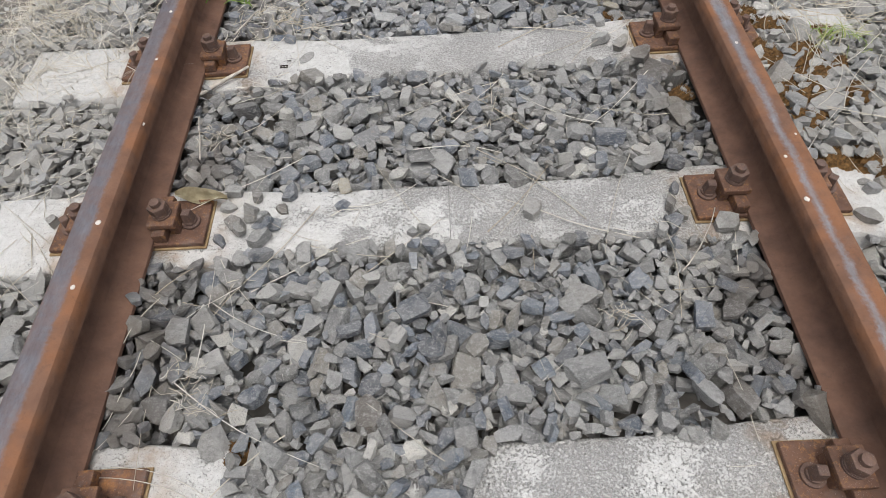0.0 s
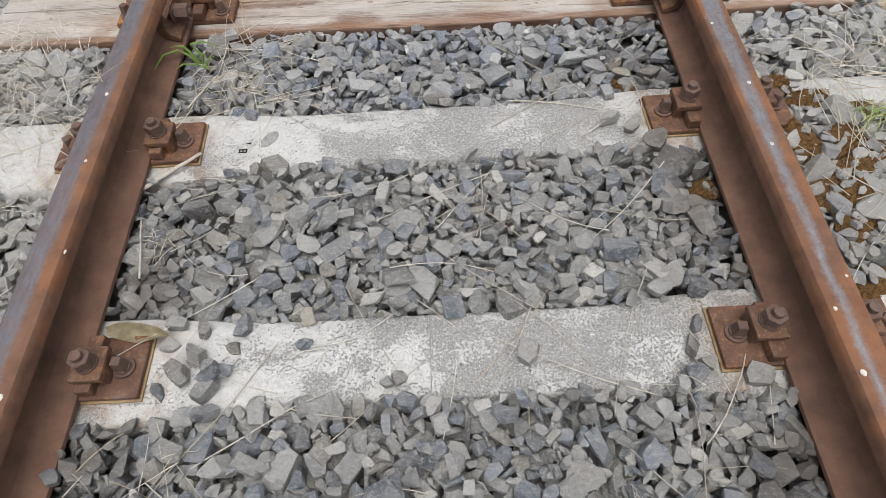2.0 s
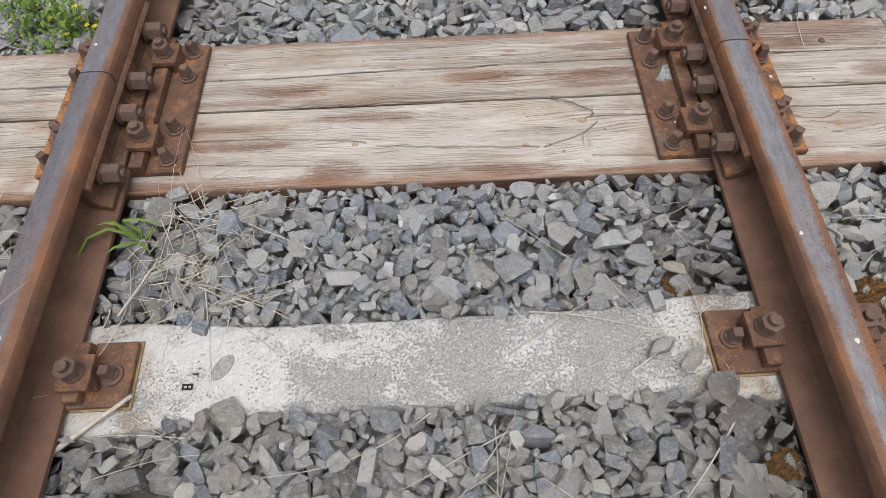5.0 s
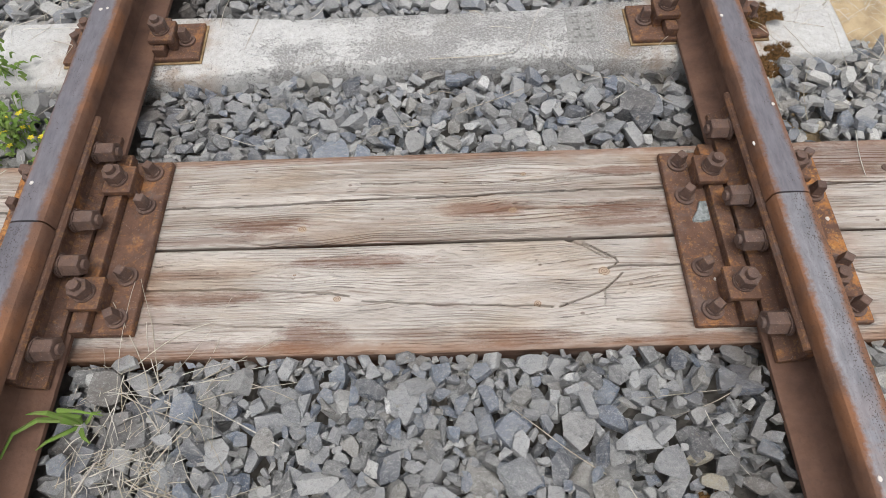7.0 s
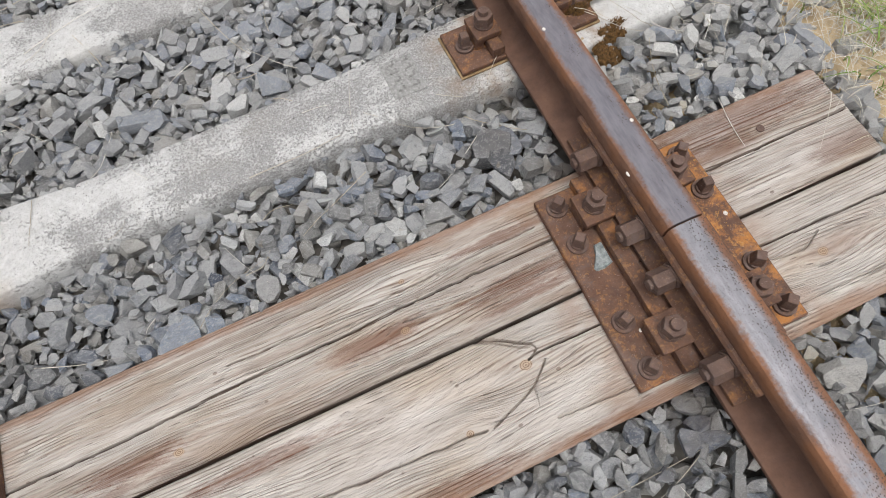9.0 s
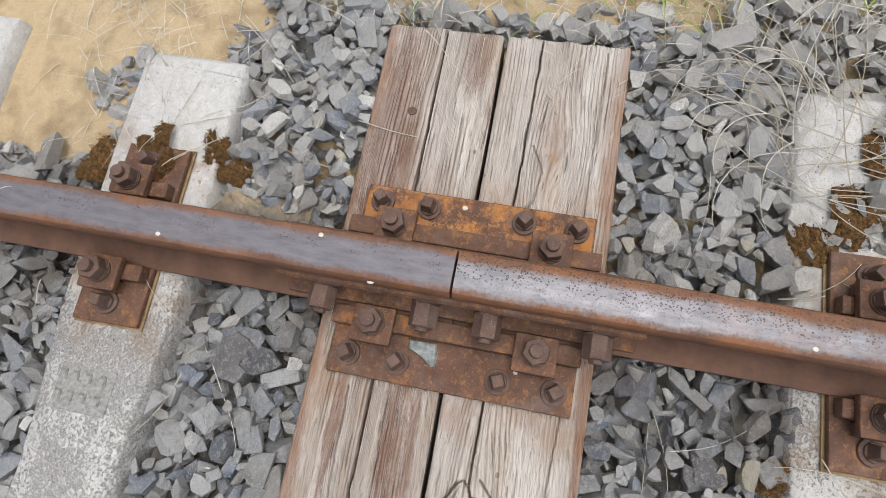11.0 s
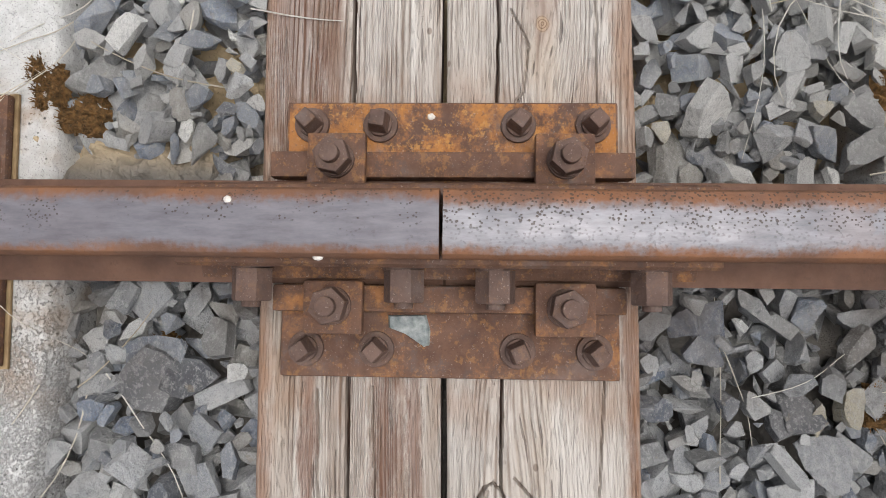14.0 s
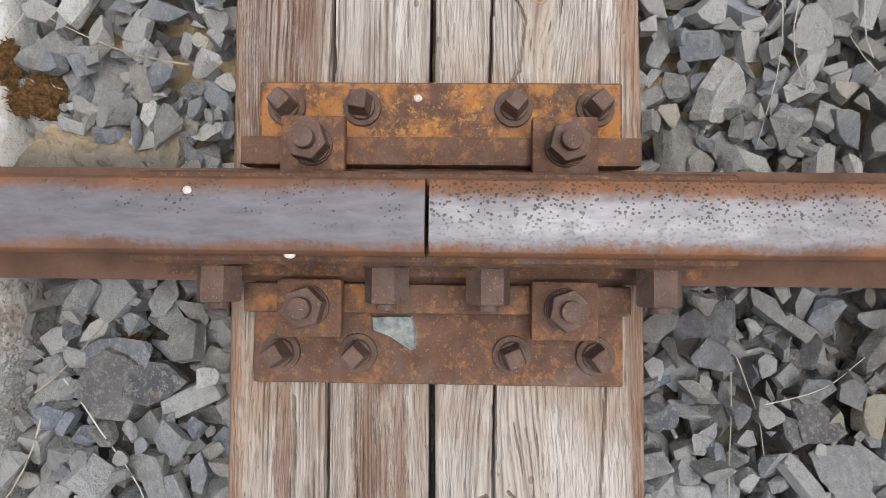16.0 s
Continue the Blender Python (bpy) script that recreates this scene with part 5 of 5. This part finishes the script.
MOSS_SPOTS = [(1.043, 1.531, 0.012, 0.06, 0.055, 0.016), (1.1, 1.492, 0.01, 0.05, 0.05, 0.016), (0.94, 1.55, 0.014, 0.05, 0.07, 0.016), (0.93, 1.42, 0.012, 0.05, 0.08, 0.018), (1.0, 1.35, 0.01, 0.055, 0.08, 0.018),
              (0.94, 1.27, 0.01, 0.05, 0.07, 0.018), (0.96, 1.14, -0.002, 0.06, 0.05, 0.02), (1.05, 1.15, -0.002, 0.05, 0.05, 0.018), (0.99, 1.68, 0.008, 0.06, 0.05, 0.014), (0.95, 1.75, 0.002, 0.05, 0.04, 0.014),
              (1.13, 1.63, 0.008, 0.07, 0.04, 0.012), (1.08, 1.077, -0.001, 0.04, 0.035, 0.018), (1.12, 1.38, 0.006, 0.05, 0.05, 0.016), (1.0, 1.46, 0.012, 0.06, 0.05, 0.016),
              (0.965, 2.866, -0.004, 0.042, 0.028, 0.016), (0.93, 2.989, 0.018, 0.05, 0.03, 0.018), (0.9, 2.946, 0.018, 0.03, 0.02, 0.02), (0.92, 2.80, -0.01, 0.04, 0.045, 0.018), (-0.416, 0.475, 0.0, 0.032, 0.04, 0.02),
              (0.92, 3.116, -0.03, 0.06, 0.05, 0.025), (0.66, 1.42, -0.004, 0.04, 0.035, 0.012), (0.6, 2.710, -0.03, 0.03, 0.025, 0.012), (0.545, 1.79, -0.008, 0.025, 0.03, 0.012)]
for k, spot in enumerate(MOSS_SPOTS):
    x, y, z, rx, ry, h = spot
    y += 0.018 if y > 2 else 0.0
    build_moss(x, y, z + (0.006 if k < 14 else 0.0), rx, ry, h, k * 3.1)


# ---- small things ----
def build_drop(x, y, z, r):
    bm = bmesh.new()
    bmesh.ops.create_icosphere(bm, subdivisions=2, radius=1)
    for q in bm.verts:
        k = 1 + 0.25 * noise.noise(q.co * 1.5 + Vector((x * 50, y * 50, 0)))
        q.co = Vector((q.co.x * r * k, q.co.y * r * k * 1.15, q.co.z * r * 0.35))
    o = part("dropping", bm, LIME, smooth=True)
    o.location = (x, y, z)
    return tagged(o, "small dried white dropping on rusty steel", "dropping", "white droppings")


for x, y, r in ((0.7185, 2.47, 0.0055), (0.776, 2.563, 0.004), (0.73, 0.903, 0.006), (0.73, 1.022, 0.004), (0.757, 1.599, 0.005), (0.733, 1.816, 0.004), (0.747, 1.411, 0.0045), (0.775, 1.086, 0.003), (0.732, 2.836, 0.004),
                (-0.722, 1.222, 0.006), (-0.733, 0.924, 0.006), (-0.751, 1.66, 0.005), (-0.77, 2.405, 0.0045), (-0.735, 0.768, 0.005), (-0.74, 1.452, 0.004), (-0.76, 2.913, 0.005), (-0.745, 2.917, 0.004)):
    u = abs(abs(x) - RAIL_X)
    build_drop(x, y, RAIL_BASE + RAIL_HEIGHT - 0.0005 - max(0, u - 0.014) * 0.12 - max(0, u - 0.027) * 1.0, r)
build_drop(0.907, 2.36, 0.0195, 0.0045)
build_drop(0.63, 2.221, 0.0195, 0.0035)


def build_shard():
    bm = bmesh.new()
    outline = ((0.013, 0.024), (-0.001, 0.023), (-0.008, 0.004), (-0.022, -0.017), (-0.02, -0.023), (-0.004, -0.024), (0.014, -0.019))
    low = [bm.verts.new((x, y, 0)) for x, y in outline]
    high = [bm.verts.new((x * 0.9, y * 0.9, 0.006 + 0.002 * math.sin(90 * y))) for x, y in outline]
    bm.faces.new(low[::-1])
    bm.faces.new(high)
    for k in range(7):
        bm.faces.new((low[k], low[(k + 1) % 7], high[(k + 1) % 7], high[k]))
    o = part("slate_shard", bm, CHIP)
    o.location, o.scale = (0.637, 2.384, 0.0195), (1.12, 1.12, 1)
    return tagged(o, "pale green-grey slate shard lying on a steel plate", "stone")


build_shard()


def build_dry_leaf():
    bm = bmesh.new()
    rows = []
    for k in range(9):
        q = k / 8
        w = 0.019 * math.sin(math.pi * min(1, q * 0.93 + 0.04)) ** 0.7 + 0.001
        x = -0.065 + 0.13 * q
        rows.append([bm.verts.new((x, s * w, 0.008 + 0.016 * abs(s) + 0.006 * math.sin(9 * q) - 0.005 * s * math.cos(7 * q))) for s in (-1, -0.5, 0, 0.5, 1)])
    for a, b in zip(rows, rows[1:]):
        for k in range(4):
            bm.faces.new((a[k], a[k + 1], b[k + 1], b[k]))
    bmesh.ops.solidify(bm, geom=bm.faces[:], thickness=0.0008)
    o = part("dry_leaf", bm, DRY_LEAF, smooth=True)
    o.matrix_basis = pose(-0.605, 1.1, 0.012, 12, 4, -6)
    return tagged(o, "curled yellow-brown dry leaf lying beside a base plate", "leaf")


build_dry_leaf()


def build_twig(name, a, b, r0, label, bow=0.0):
    bm = bmesh.new()
    a, b = Vector(a), Vector(b)
    d = (b - a).normalized()
    side = d.cross(Vector((0, 0, 1))).normalized()
    up = side.cross(d)
    rings = []
    for k in range(9):
        q = k / 8
        c = a.lerp(b, q) + side * bow * math.sin(math.pi * q) + side * 0.002 * noise.noise((q * 5, a.x * 9, 0))
        w = r0 * (1 - 0.35 * q)
        rings.append([bm.verts.new(c + (side * math.cos(t) + up * math.sin(t)) * w * (1 + 0.15 * math.sin(2 * t + k))) for t in [i * 1.047 for i in range(6)]])
    for p, q in zip(rings, rings[1:]):
        for k in range(6):
            bm.faces.new((p[k], p[(k + 1) % 6], q[(k + 1) % 6], q[k]))
    bm.faces.new(rings[0][::-1])
    bm.faces.new(rings[-1])
    bmesh.ops.recalc_face_normals(bm, faces=bm.faces)
    return tagged(part(name, bm, TWIG, smooth=True), label, "twig", "twigs on the track")


build_twig("twig", (-0.705, 1.487, 0.006), (-0.565, 1.588, 0.022), 0.0065, "thick bleached twig resting against a sleeper's plate")
build_twig("twig", (-0.64, 1.235, 0.012), (-0.675, 1.393, 0.012), 0.0026, "thin bleached twig on the ballast")
build_twig("twig", (-0.64, 1.760, 0.01), (-0.585, 1.881, 0.012), 0.003, "thin bleached twig on the ballast")
build_twig("twig", (-0.83, 2.884, 0.012), (-0.98, 2.970, 0.02), 0.003, "thin bleached twig lying on a concrete sleeper", 0.012)
build_twig("twig", (0.5, 0.828, 0.02), (0.62, 0.997, 0.022), 0.0016, "thin bleached twig on the ballast", 0.01)


def build_nail(x, y):
    bm = prism(bmesh.new(), 16, 0.009, 0.003, pose(x, y, -0.0005, 3, 2, 0), 0.001)
    return tagged(part("date_nail", bm, RUST_DARK), "round rusty nail head driven into a timber sleeper", "nail", "nails in the timber")


build_nail(1.098, 2.504)


# ---- marks in the concrete: parts of their sleepers ----
def mark(sleeper, name, x, y, w, d, mat, turn=0.0, z=0.0012, h=0.0008):
    bm = box(bmesh.new(), x - w / 2, x + w / 2, y - d / 2, y + d / 2, z, z + h, 0.0, 0.0, turn)
    return part(name, bm, mat, sleeper)


def stamped_marks():
    s = CONCRETE_SLEEPERS[3]
    mark(s, "stamp_panel", 0.452, 2.988, 0.082, 0.112, STAMP)
    for col, cx in enumerate((0.437, 0.473)):
        for cy in (2.951, 2.98, 3.006, 3.03):
            mark(s, "stamp_bar", cx, cy, 0.018, 0.005, PRESSED, 8 * col, 0.0021, 0.0012)
            mark(s, "stamp_bar", cx + 0.007, cy + 0.006, 0.005, 0.01, PRESSED, 0, 0.0022, 0.0012)
    s = CONCRETE_SLEEPERS[2]
    for dx, dy, w, d in ((0, 0, 0.022, 0.004), (0, 0.009, 0.022, 0.004), (-0.009, 0.004, 0.004, 0.012), (0.009, 0.004, 0.004, 0.012), (0, 0.004, 0.003, 0.01), (0.012, 0.03, 0.012, 0.003)):
        mark(s, "stamp_bar", -0.469 + dx, 1.602 + dy, w, d, DARK, 0, 0.0012 + 0.0004 * (dx != 0))
    # flat dark disc stands in for a shallow recess and the shade in it
    bm = prism(bmesh.new(), 24, 0.03, 0.0012, pose(-0.405, 1.644, 0.0012, 0, 0, 55) @ Matrix.Diagonal((1, 0.55, 1, 1)))
    part("filled_hole", bm, STAMP, s, "dark grey oval disc in place of a shallow dimple")
    s = CONCRETE_SLEEPERS[1]
    mark(s, "mould_seam", 0.0, 1.033, 0.0025, 0.172, STAMP)


stamped_marks()
